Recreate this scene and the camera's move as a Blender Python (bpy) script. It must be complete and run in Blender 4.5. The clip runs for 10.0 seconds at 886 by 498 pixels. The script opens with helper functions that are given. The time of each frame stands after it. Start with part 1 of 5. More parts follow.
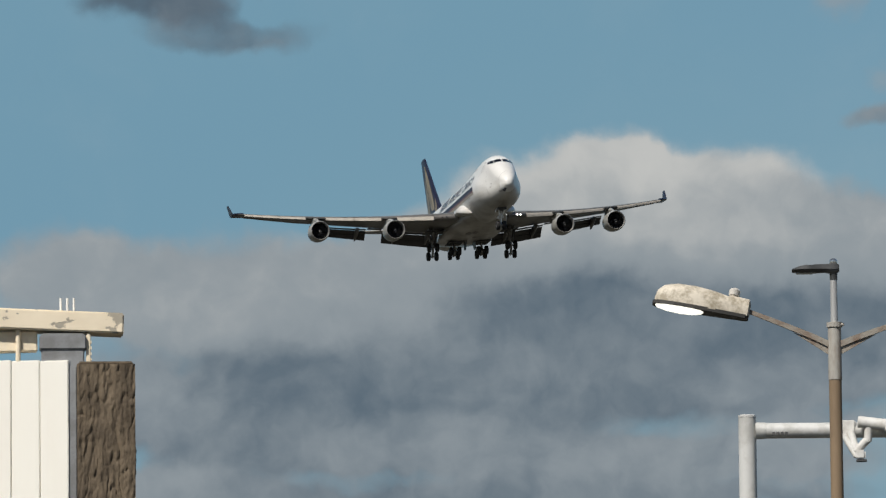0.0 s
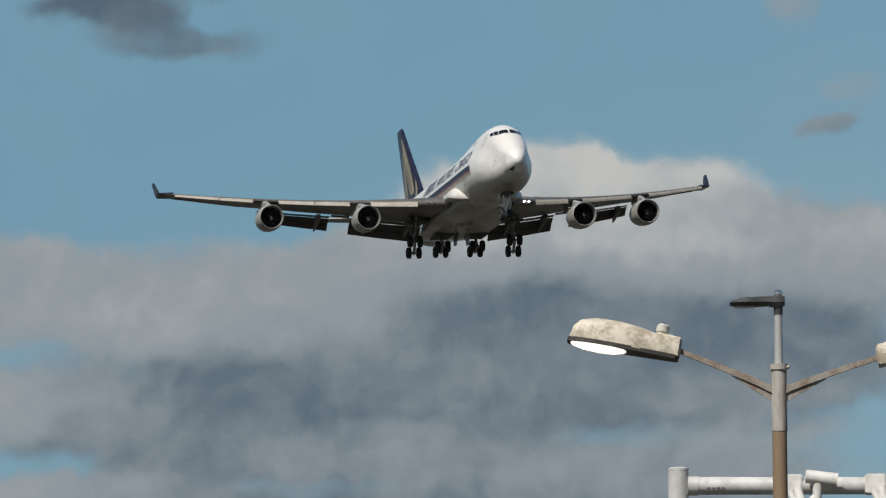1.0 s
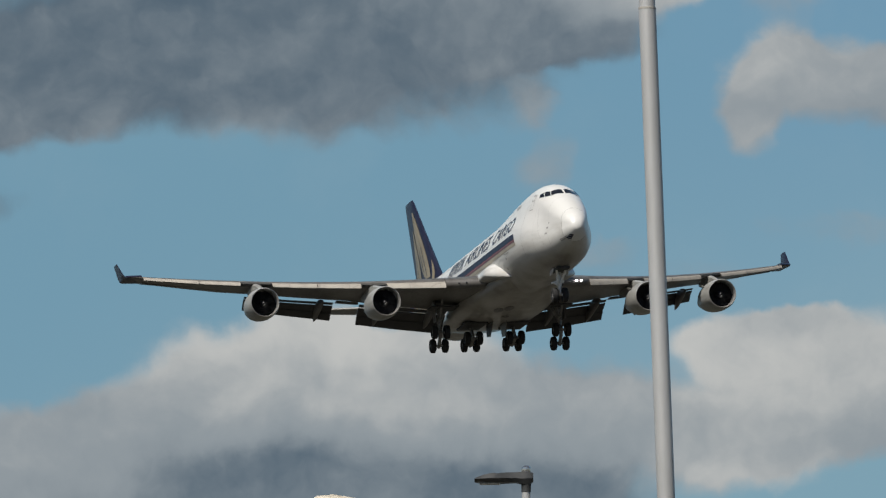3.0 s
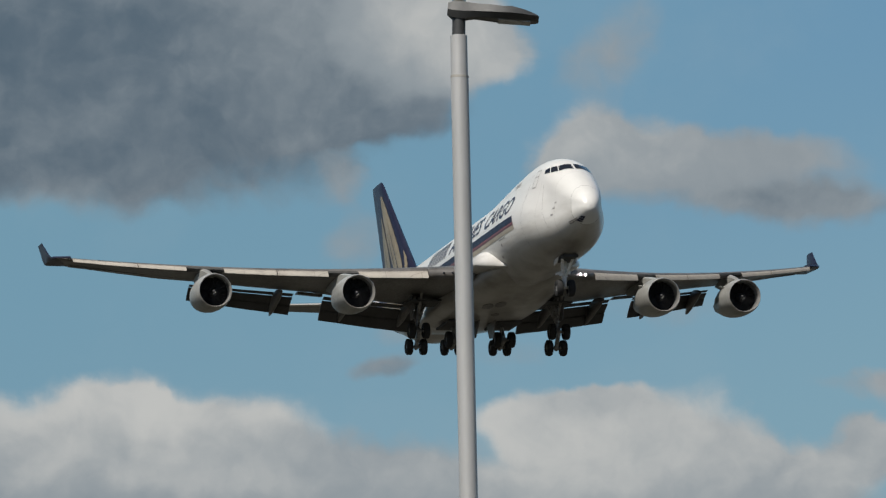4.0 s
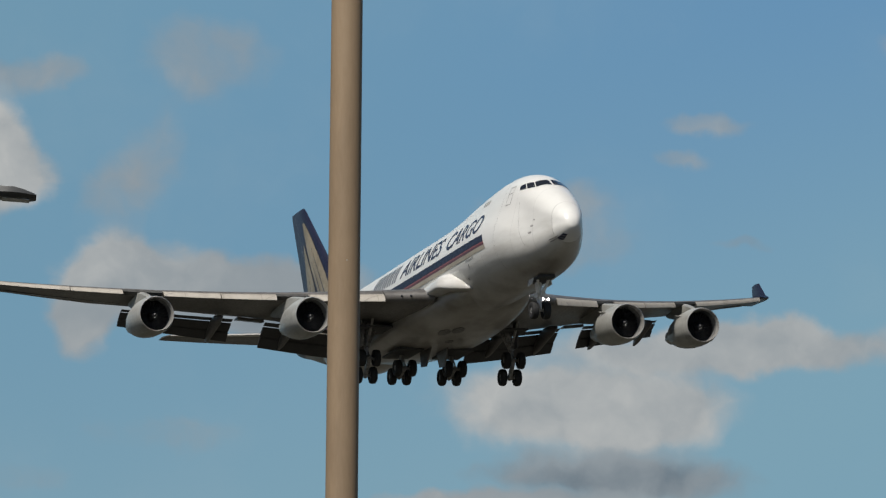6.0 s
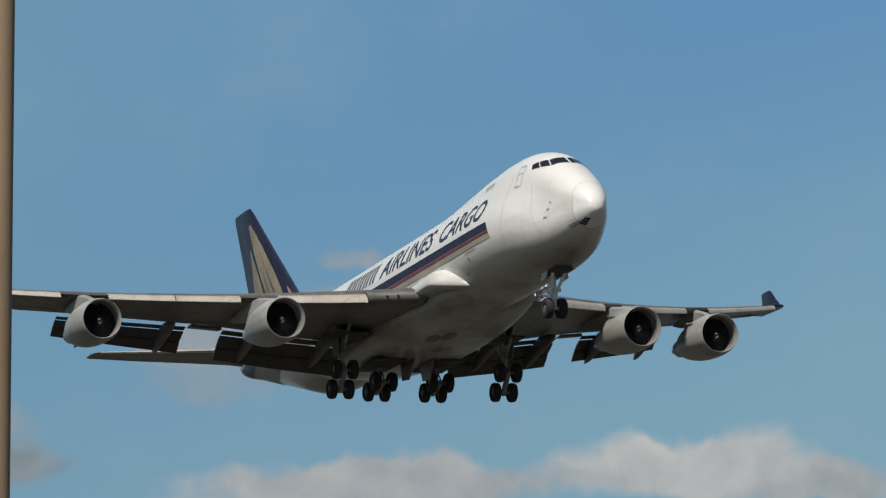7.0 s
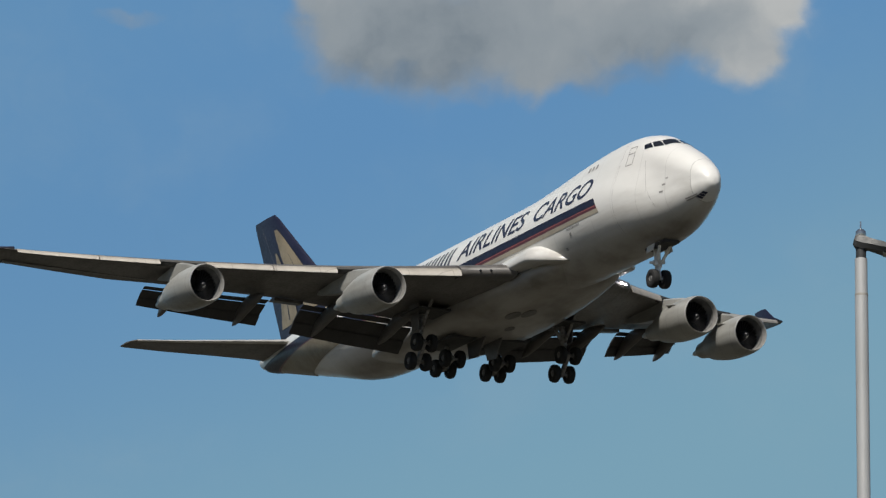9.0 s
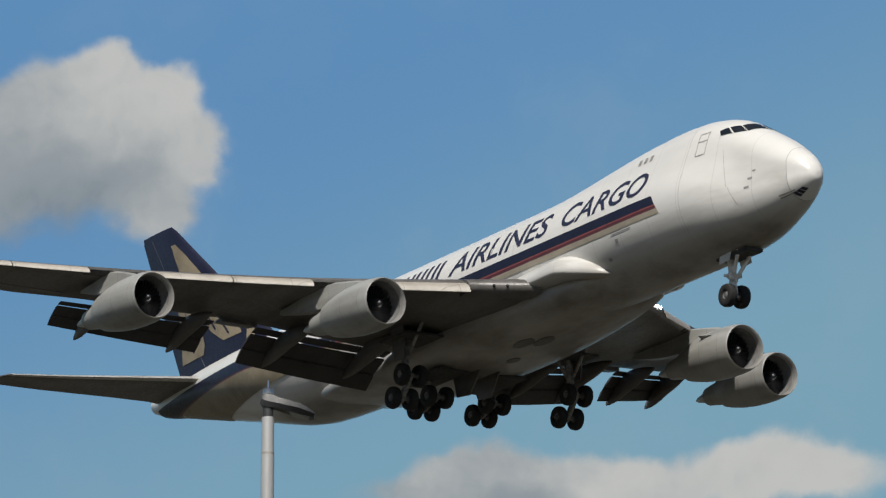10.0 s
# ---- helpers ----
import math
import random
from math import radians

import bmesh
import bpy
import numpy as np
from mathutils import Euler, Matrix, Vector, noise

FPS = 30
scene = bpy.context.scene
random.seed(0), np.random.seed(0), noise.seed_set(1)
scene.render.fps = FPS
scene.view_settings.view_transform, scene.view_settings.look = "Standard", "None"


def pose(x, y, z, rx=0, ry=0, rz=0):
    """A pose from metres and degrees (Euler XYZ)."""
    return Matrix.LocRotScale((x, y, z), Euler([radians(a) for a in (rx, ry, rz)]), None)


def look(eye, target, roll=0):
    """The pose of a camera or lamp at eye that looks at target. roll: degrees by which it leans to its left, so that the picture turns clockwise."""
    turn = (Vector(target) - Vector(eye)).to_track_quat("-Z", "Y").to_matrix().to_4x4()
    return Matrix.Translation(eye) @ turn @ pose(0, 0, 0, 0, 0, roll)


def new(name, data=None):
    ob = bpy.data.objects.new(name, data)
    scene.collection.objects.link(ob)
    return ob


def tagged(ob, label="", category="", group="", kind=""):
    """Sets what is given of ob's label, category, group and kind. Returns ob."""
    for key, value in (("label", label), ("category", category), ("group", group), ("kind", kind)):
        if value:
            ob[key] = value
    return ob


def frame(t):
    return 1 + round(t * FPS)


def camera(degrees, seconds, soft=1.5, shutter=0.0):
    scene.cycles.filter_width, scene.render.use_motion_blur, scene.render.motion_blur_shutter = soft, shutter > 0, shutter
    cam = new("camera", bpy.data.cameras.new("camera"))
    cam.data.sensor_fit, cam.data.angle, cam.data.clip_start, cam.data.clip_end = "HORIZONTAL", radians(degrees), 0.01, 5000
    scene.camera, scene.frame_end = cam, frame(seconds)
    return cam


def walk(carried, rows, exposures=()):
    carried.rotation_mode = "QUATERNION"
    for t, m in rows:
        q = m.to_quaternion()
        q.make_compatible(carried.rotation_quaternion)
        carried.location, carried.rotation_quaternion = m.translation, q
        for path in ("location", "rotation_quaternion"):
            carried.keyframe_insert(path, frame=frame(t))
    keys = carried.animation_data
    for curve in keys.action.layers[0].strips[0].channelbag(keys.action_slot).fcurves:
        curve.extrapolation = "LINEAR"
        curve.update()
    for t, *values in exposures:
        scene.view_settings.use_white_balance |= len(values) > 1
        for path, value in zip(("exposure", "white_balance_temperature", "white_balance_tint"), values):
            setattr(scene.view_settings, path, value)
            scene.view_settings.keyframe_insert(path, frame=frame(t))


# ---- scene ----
def aim(x, y, z, azimuth, height, roll):
    """Pose of the camera: azimuth clockwise from +Y, height above the horizon, roll clockwise, in degrees."""
    a, e, r = radians(azimuth), radians(height), radians(roll)
    f = Vector((math.sin(a) * math.cos(e), math.cos(a) * math.cos(e), math.sin(e)))
    side = Vector((math.cos(a), -math.sin(a), 0))
    down = f.cross(side)
    right = math.cos(r) * side + math.sin(r) * down
    low = -math.sin(r) * side + math.cos(r) * down
    m = Matrix((right, -low, -f)).transposed().to_4x4()
    m.translation = (x, y, z)
    return m


cam = camera(8.231, 10.0, soft=1.3)
walk(cam, [
    (0, aim(-1.09, -3.67, 1.70, 12.572, 6.381, 0.60)),
    (0.5, aim(-0.12, -0.39, 2.15, 12.504, 6.363, -0.40)),
    (1, aim(0.86, 2.92, 2.60, 13.046, 6.447, 0.32)),
    (1.5, aim(1.20, 4.04, 2.75, 13.671, 6.621, 0.19)),
    (2, aim(1.22, 4.14, 2.77, 13.983, 7.350, 0.20)),
    (2.5, aim(1.26, 4.25, 2.78, 14.366, 7.543, -0.11)),
    (2.7, aim(1.35, 4.56, 2.82, 14.709, 7.761, 0.21)),
    (3.8, aim(2.14, 7.24, 3.19, 16.969, 8.458, -0.65)),
    (4, aim(1.99, 6.71, 3.12, 17.201, 8.674, -0.47)),
    (4.5, aim(0.96, 3.23, 2.64, 18.070, 8.890, -0.55)),
    (5, aim(-0.01, -0.02, 2.20, 18.866, 9.252, -0.42)),
    (5.5, aim(0.02, 0.06, 2.21, 19.829, 9.648, -0.27)),
    (5.7, aim(-0.02, -0.06, 2.19, 20.579, 9.714, -0.26)),
    (6.8, aim(0.00, 0.00, 2.20, 24.368, 10.708, 0.57)),
    (7, aim(0.00, 0.00, 2.20, 25.001, 11.111, 0.55)),
    (7.5, aim(0.00, 0.00, 2.20, 26.457, 11.611, 0.05)),
    (8, aim(0.00, 0.00, 2.20, 28.225, 12.422, -0.25)),
    (8.5, aim(0.00, 0.00, 2.20, 30.118, 12.986, -0.46)),
    (9, aim(0.00, 0.00, 2.20, 32.225, 13.588, -0.27)),
    (9.5, aim(0.00, 0.00, 2.20, 34.567, 14.218, -0.34)),
    (10, aim(0.00, 0.00, 2.20, 37.892, 15.060, -0.07)),
])

# ---- daylight ----
SUN_AZ, SUN_EL = 228.0, 49.0
world = bpy.data.worlds.new("daylight")
scene.world = world
world.use_nodes = True
wn = world.node_tree
sky = wn.nodes.new("ShaderNodeTexSky")
sky.sky_type = "NISHITA"
sky.sun_disc = False
sky.air_density, sky.dust_density = 0.85, 0.25
sky.sun_elevation, sky.sun_rotation = radians(SUN_EL), radians(SUN_AZ)
wn.links.new(sky.outputs[0], wn.nodes["Background"].inputs[0])
wn.nodes["Background"].inputs[1].default_value = 0.05

sun_data = bpy.data.lights.new("sun", "SUN")
sun_data.energy, sun_data.angle, sun_data.color = 4.6, radians(0.53), (1.0, 0.95, 0.87)
sun = new("sun", sun_data)
sun.matrix_world = look((math.sin(radians(SUN_AZ)) * 80, math.cos(radians(SUN_AZ)) * 80, 80 * math.tan(radians(SUN_EL))), (0, 0, 0))


# ---- materials ----
class Shader:
    """A node material, built up node by node."""

    def __init__(self, name):
        self.mat = bpy.data.materials.new(name)
        self.mat.use_nodes = True
        self.tree = self.mat.node_tree
        self.bsdf = self.tree.nodes["Principled BSDF"]

    def node(self, kind, **inputs):
        made = self.tree.nodes.new(kind)
        for key, value in inputs.items():
            self.feed(made.inputs[int(key[1:]) if key[0] == "i" and key[1:].isdigit() else key.replace("_", " ")], value)
        return made

    def feed(self, socket, value):
        if hasattr(value, "is_output"):
            self.tree.links.new(value, socket)
        else:
            socket.default_value = value

    def math(self, op, a, b=0.0, c=0.0, clamp=False):
        made = self.tree.nodes.new("ShaderNodeMath")
        made.operation, made.use_clamp = op, clamp
        for socket, value in zip(made.inputs, (a, b, c)):
            self.feed(socket, value)
        return made.outputs[0]

    def noise(self, vector, scale, detail=4.0, rough=0.55):
        made = self.node("ShaderNodeTexNoise", Vector=vector, Scale=scale, Detail=detail, Roughness=rough)
        return made.outputs[0]

    def ramp(self, value, low, high, a=0.0, b=1.0):
        made = self.tree.nodes.new("ShaderNodeMapRange")
        made.interpolation_type = "SMOOTHSTEP"
        for i, v in enumerate((value, low, high, a, b)):
            self.feed(made.inputs[i], v)
        return made.outputs[0]

    def mix(self, fac, a, b):
        made = self.tree.nodes.new("ShaderNodeMix")
        made.data_type = "RGBA"
        self.feed(made.inputs[0], fac)
        self.feed(made.inputs[6], a)
        self.feed(made.inputs[7], b)
        return made.outputs[2]

    def place(self, sx=1.0, sy=1.0, sz=1.0):
        coords = self.tree.nodes.new("ShaderNodeTexCoord")
        made = self.node("ShaderNodeMapping", Vector=coords.outputs["Object"])
        made.inputs["Scale"].default_value = (sx, sy, sz)
        return made.outputs[0]

    def bump(self, height, strength, distance):
        made = self.node("ShaderNodeBump", Strength=strength, Distance=distance, Height=height)
        self.tree.links.new(made.outputs[0], self.bsdf.inputs["Normal"])


def rgb(r, g, b):
    return (r, g, b, 1.0)


def surface(name, base, second, rough=0.5, metal=0.0, scale=1.0, stretch=(1, 1, 1), fine=12.0, bump=0.0, depth=0.01, coat=0.0):
    """A painted, metal or stone surface with stains at two scales and a fine relief."""
    sh = Shader(name)
    pos = sh.place(*stretch)
    coarse = sh.noise(pos, scale, 5.0, 0.6)
    grain = sh.noise(pos, scale * fine, 3.0, 0.6)
    fac = sh.math("ADD", sh.ramp(coarse, 0.38, 0.68), sh.math("MULTIPLY", sh.math("SUBTRACT", grain, 0.5), 0.6), clamp=True)
    sh.feed(sh.bsdf.inputs["Base Color"], sh.mix(fac, rgb(*base), rgb(*second)))
    sh.feed(sh.bsdf.inputs["Roughness"], sh.ramp(grain, 0.2, 0.8, max(rough - 0.08, 0.03), min(rough + 0.12, 1.0)))
    sh.bsdf.inputs["Metallic"].default_value = metal
    sh.bsdf.inputs["Coat Weight"].default_value = coat
    if bump:
        sh.bump(sh.math("ADD", coarse, sh.math("MULTIPLY", grain, 0.5)), bump, depth)
    return sh.mat


def glow(name, colour, strength):
    sh = Shader(name)
    sh.bsdf.inputs["Base Color"].default_value = rgb(*colour)
    sh.bsdf.inputs["Emission Color"].default_value = rgb(*colour)
    sh.bsdf.inputs["Emission Strength"].default_value = strength
    return sh.mat


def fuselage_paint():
    """White paint, belly greyed for shade, with weathering, soot streaks and panel joints."""
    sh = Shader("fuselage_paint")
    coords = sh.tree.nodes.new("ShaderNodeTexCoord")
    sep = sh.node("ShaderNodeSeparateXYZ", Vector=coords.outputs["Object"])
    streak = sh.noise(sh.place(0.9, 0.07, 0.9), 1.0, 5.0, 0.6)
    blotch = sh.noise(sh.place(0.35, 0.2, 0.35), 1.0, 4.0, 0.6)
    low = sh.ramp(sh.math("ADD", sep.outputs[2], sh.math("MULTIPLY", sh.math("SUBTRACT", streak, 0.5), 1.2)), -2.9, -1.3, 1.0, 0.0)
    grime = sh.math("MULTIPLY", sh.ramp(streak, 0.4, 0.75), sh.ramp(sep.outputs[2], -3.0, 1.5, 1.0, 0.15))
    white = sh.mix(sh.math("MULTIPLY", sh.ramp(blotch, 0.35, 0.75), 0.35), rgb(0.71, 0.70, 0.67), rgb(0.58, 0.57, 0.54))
    # weathered belly tone, darkened to carry the shade of the underside
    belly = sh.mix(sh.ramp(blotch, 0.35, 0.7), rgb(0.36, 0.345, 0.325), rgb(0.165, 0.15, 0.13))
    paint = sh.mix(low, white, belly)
    # joints between skin panels: rings along the body and lines along it
    ring = sh.math("ABSOLUTE", sh.math("SUBTRACT", sh.math("FRACT", sh.math("DIVIDE", sep.outputs[1], 2.54)), 0.5))
    line = sh.math("MAXIMUM", sh.ramp(ring, 0.488, 0.497), 0.0)
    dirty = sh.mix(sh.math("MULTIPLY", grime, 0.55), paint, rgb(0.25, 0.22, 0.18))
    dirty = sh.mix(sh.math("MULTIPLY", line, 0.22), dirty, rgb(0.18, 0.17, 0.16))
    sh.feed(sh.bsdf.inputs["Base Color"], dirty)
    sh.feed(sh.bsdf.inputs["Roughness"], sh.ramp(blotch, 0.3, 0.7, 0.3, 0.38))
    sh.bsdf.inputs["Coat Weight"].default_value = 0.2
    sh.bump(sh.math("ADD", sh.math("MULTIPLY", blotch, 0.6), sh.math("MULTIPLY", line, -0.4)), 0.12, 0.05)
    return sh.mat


def streaked(name, base, second, rough=0.4, metal=0.0, panel=(2.3, 1.7)):
    """Aircraft skin whose soot and oil run along the flight direction."""
    sh = Shader(name)
    streak = sh.noise(sh.place(1.3, 0.12, 1.3), 1.0, 5.0, 0.6)
    blotch = sh.noise(sh.place(0.5, 0.5, 0.5), 1.0, 4.0, 0.6)
    fine = sh.noise(sh.place(8, 3, 8), 1.0, 3.0)
    fac = sh.math("ADD", sh.ramp(streak, 0.35, 0.75, 0.0, 0.7), sh.ramp(blotch, 0.4, 0.75, 0.0, 0.5), clamp=True)
    coords = sh.tree.nodes.new("ShaderNodeTexCoord")
    sep = sh.node("ShaderNodeSeparateXYZ", Vector=coords.outputs["Object"])
    across = sh.math("ABSOLUTE", sh.math("SUBTRACT", sh.math("FRACT", sh.math("DIVIDE", sep.outputs[0], panel[0])), 0.5))
    along = sh.math("ADD", sep.outputs[1], sh.math("MULTIPLY", sh.math("ABSOLUTE", sep.outputs[0]), -0.6))
    along = sh.math("ABSOLUTE", sh.math("SUBTRACT", sh.math("FRACT", sh.math("DIVIDE", along, panel[1])), 0.5))
    line = sh.math("MAXIMUM", sh.ramp(across, 0.487, 0.496), sh.ramp(along, 0.485, 0.496))
    skin_colour = sh.mix(fac, rgb(*base), rgb(*second))
    sh.feed(sh.bsdf.inputs["Base Color"], sh.mix(sh.math("MULTIPLY", line, 0.35), skin_colour, rgb(0.05, 0.048, 0.045)))
    sh.feed(sh.bsdf.inputs["Roughness"], sh.ramp(fine, 0.3, 0.7, rough - 0.06, rough + 0.1))
    sh.bsdf.inputs["Metallic"].default_value = metal
    sh.bump(blotch, 0.1, 0.05)
    return sh.mat


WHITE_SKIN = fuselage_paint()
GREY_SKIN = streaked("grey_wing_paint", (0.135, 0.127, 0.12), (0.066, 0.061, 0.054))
NACELLE = streaked("nacelle_paint", (0.36, 0.36, 0.34), (0.22, 0.215, 0.195), 0.38)
ALLOY = streaked("bare_alloy", (0.62, 0.61, 0.58), (0.48, 0.46, 0.42), 0.42, 0.6)
LIP = streaked("inlet_lip_metal", (0.52, 0.51, 0.49), (0.4, 0.39, 0.37), 0.4, 0.6)
KRUEGER = streaked("flap_cream_paint", (0.36, 0.33, 0.285), (0.27, 0.245, 0.21), 0.5)
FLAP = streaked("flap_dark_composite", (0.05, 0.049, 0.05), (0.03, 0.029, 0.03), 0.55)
NAVY = surface("navy_paint", (0.009, 0.01, 0.027), (0.013, 0.014, 0.034), 0.42, scale=0.5, coat=0.05)
GOLD = surface("gold_paint", (0.27, 0.225, 0.15), (0.19, 0.155, 0.1), 0.4, scale=0.6)
MAROON = surface("maroon_paint", (0.1, 0.022, 0.028), (0.08, 0.018, 0.025), 0.35, scale=0.6)
ORANGE = surface("orange_paint", (0.27, 0.075, 0.065), (0.22, 0.06, 0.052), 0.35, scale=0.6)
BEIGE = surface("beige_paint", (0.36, 0.32, 0.25), (0.29, 0.255, 0.2), 0.4, scale=0.6)
LETTER = surface("letter_navy", (0.02, 0.022, 0.05), (0.028, 0.03, 0.06), 0.35, scale=0.8)
PANEL = surface("panel_grey_line", (0.3, 0.29, 0.28), (0.22, 0.21, 0.2), 0.5, scale=2.0)
DARK_GLASS = surface("cockpit_glass", (0.012, 0.014, 0.018), (0.02, 0.022, 0.026), 0.08, scale=1.0)
FAN_DARK = surface("fan_titanium", (0.07, 0.07, 0.075), (0.04, 0.04, 0.042), 0.4, 0.6, scale=3.0)
INLET = surface("inlet_liner", (0.2, 0.2, 0.2), (0.13, 0.13, 0.125), 0.55, scale=3.0)
TYRE = surface("tyre_rubber", (0.012, 0.012, 0.0125), (0.02, 0.0195, 0.019), 0.8, scale=4.0, bump=0.2)
HUB = surface("wheel_hub", (0.2, 0.195, 0.19), (0.12, 0.115, 0.11), 0.45, 0.4, scale=6.0)
STRUT = surface("gear_strut", (0.84, 0.83, 0.8), (0.66, 0.64, 0.6), 0.4, 0.0, scale=4.0)
# darker copy of the strut finish; shadow under the wing put into its colour
MAIN_STRUT = surface("shaded_gear_strut", (0.32, 0.31, 0.3), (0.14, 0.135, 0.125), 0.4, 0.3, scale=4.0)
RADOME = surface("radome_white", (0.74, 0.73, 0.70), (0.68, 0.67, 0.64), 0.34, scale=0.8, coat=0.2)
# colour of solid pieces that stand for the shade inside open bays
WELL = surface("bay_shade_dark", (0.06, 0.06, 0.058), (0.035, 0.035, 0.034), 0.7, scale=3.0)
LAND_LIGHT = glow("landing_light_glow", (1.0, 0.93, 0.95), 14.0)
SPINNER_MARK = surface("spinner_white_mark", (0.8, 0.8, 0.78), (0.7, 0.7, 0.68), 0.5)

GALV = surface("galvanised_steel", (0.5, 0.5, 0.495), (0.41, 0.41, 0.4), 0.42, 0.25, scale=2.0, stretch=(1, 1, 0.25), fine=20, bump=0.05, depth=0.002)
GREY_POLE = surface("weathered_grey_paint", (0.4, 0.385, 0.35), (0.24, 0.2, 0.16), 0.6, scale=5.0, stretch=(1, 1, 0.3), fine=8, bump=0.15, depth=0.004)
BROWN_POLE = surface("brown_pole_paint", (0.262, 0.187, 0.115), (0.205, 0.144, 0.088), 0.68, scale=3.0, stretch=(1, 1, 0.2), fine=14, bump=0.05, depth=0.002)
RUST_ARM = surface("rusty_bracket", (0.29, 0.265, 0.225), (0.19, 0.135, 0.1), 0.7, scale=9.0, fine=5, bump=0.3, depth=0.004)
LANTERN = surface("lichened_lantern_shell", (0.64, 0.58, 0.48), (0.33, 0.285, 0.21), 0.6, scale=9.0, fine=4, bump=0.25, depth=0.004)
LANTERN_RIM = surface("lantern_dark_gasket", (0.05, 0.045, 0.04), (0.03, 0.03, 0.028), 0.6, scale=6.0)
LED_HEAD = surface("charcoal_lamp_casting", (0.045, 0.047, 0.048), (0.034, 0.036, 0.037), 0.5, scale=8.0)
LED_LENS = surface("led_lens", (0.35, 0.36, 0.36), (0.2, 0.2, 0.2), 0.15, scale=14.0)
LAMP_LIT = glow("lit_lamp_bowl", (1.0, 0.97, 0.84), 1.25)
BOWL = surface("unlit_lamp_bowl", (0.45, 0.43, 0.38), (0.3, 0.28, 0.24), 0.2, scale=6.0)
CELL = surface("photocell_plastic", (0.6, 0.57, 0.52), (0.4, 0.38, 0.34), 0.3, scale=12.0)
CHROME = surface("photocell_metal", (0.6, 0.6, 0.6), (0.45, 0.45, 0.45), 0.15, 0.9, scale=12.0)
WHITE_STEEL = surface("white_mast_paint", (0.62, 0.62, 0.6), (0.47, 0.465, 0.44), 0.45, scale=6.0, stretch=(1, 1, 1), fine=6)
CAM_WHITE = surface("white_camera_housing", (0.7, 0.69, 0.66), (0.55, 0.53, 0.49), 0.4, scale=9.0)
MARK = surface("stencil_dark", (0.07, 0.07, 0.07), (0.1, 0.1, 0.1), 0.6, scale=9.0)
CLADDING = surface("white_wall_boards", (0.92, 0.89, 0.81), (0.88, 0.84, 0.76), 0.5, scale=1.5, stretch=(1, 1, 0.3), fine=10)
CONCRETE = surface("cream_flaking_concrete", (0.92, 0.8, 0.6), (0.7, 0.6, 0.45), 0.8, scale=3.5, fine=7, bump=0.3, depth=0.01)
STONE = surface("brown_hewn_stone", (0.155, 0.118, 0.078), (0.078, 0.058, 0.038), 0.85, scale=5.0, stretch=(1.2, 1.2, 0.75), fine=7, bump=0.6, depth=0.03)
STEEL_GREY = surface("grey_steel_post", (0.28, 0.29, 0.3), (0.2, 0.2, 0.2), 0.55, scale=5.0)
ROD = surface("white_rod", (0.82, 0.81, 0.78), (0.75, 0.74, 0.7), 0.4, scale=5.0)
FLAKED = Shader("flaking_canopy_paint")
flake_at = FLAKED.place(1.0, 1.0, 1.6)
bare = FLAKED.ramp(FLAKED.noise(flake_at, 4.0, 6.0, 0.65), 0.605, 0.62)
smear = FLAKED.ramp(FLAKED.noise(flake_at, 1.4, 4.0), 0.4, 0.7)
coat_colour = FLAKED.mix(smear, rgb(0.9, 0.79, 0.61), rgb(0.78, 0.67, 0.5))
FLAKED.feed(FLAKED.bsdf.inputs["Base Color"], FLAKED.mix(bare, coat_colour, rgb(0.4, 0.36, 0.29)))
FLAKED.bsdf.inputs["Roughness"].default_value = 0.8
FLAKED.bump(FLAKED.math("SUBTRACT", 1.0, bare), 0.5, 0.006)
GROUND = surface("grass_and_tarmac", (0.06, 0.057, 0.043), (0.076, 0.071, 0.062), 0.9, scale=0.02, fine=30)
GROUND.node_tree.nodes["Principled BSDF"].inputs["Specular IOR Level"].default_value = 0.1

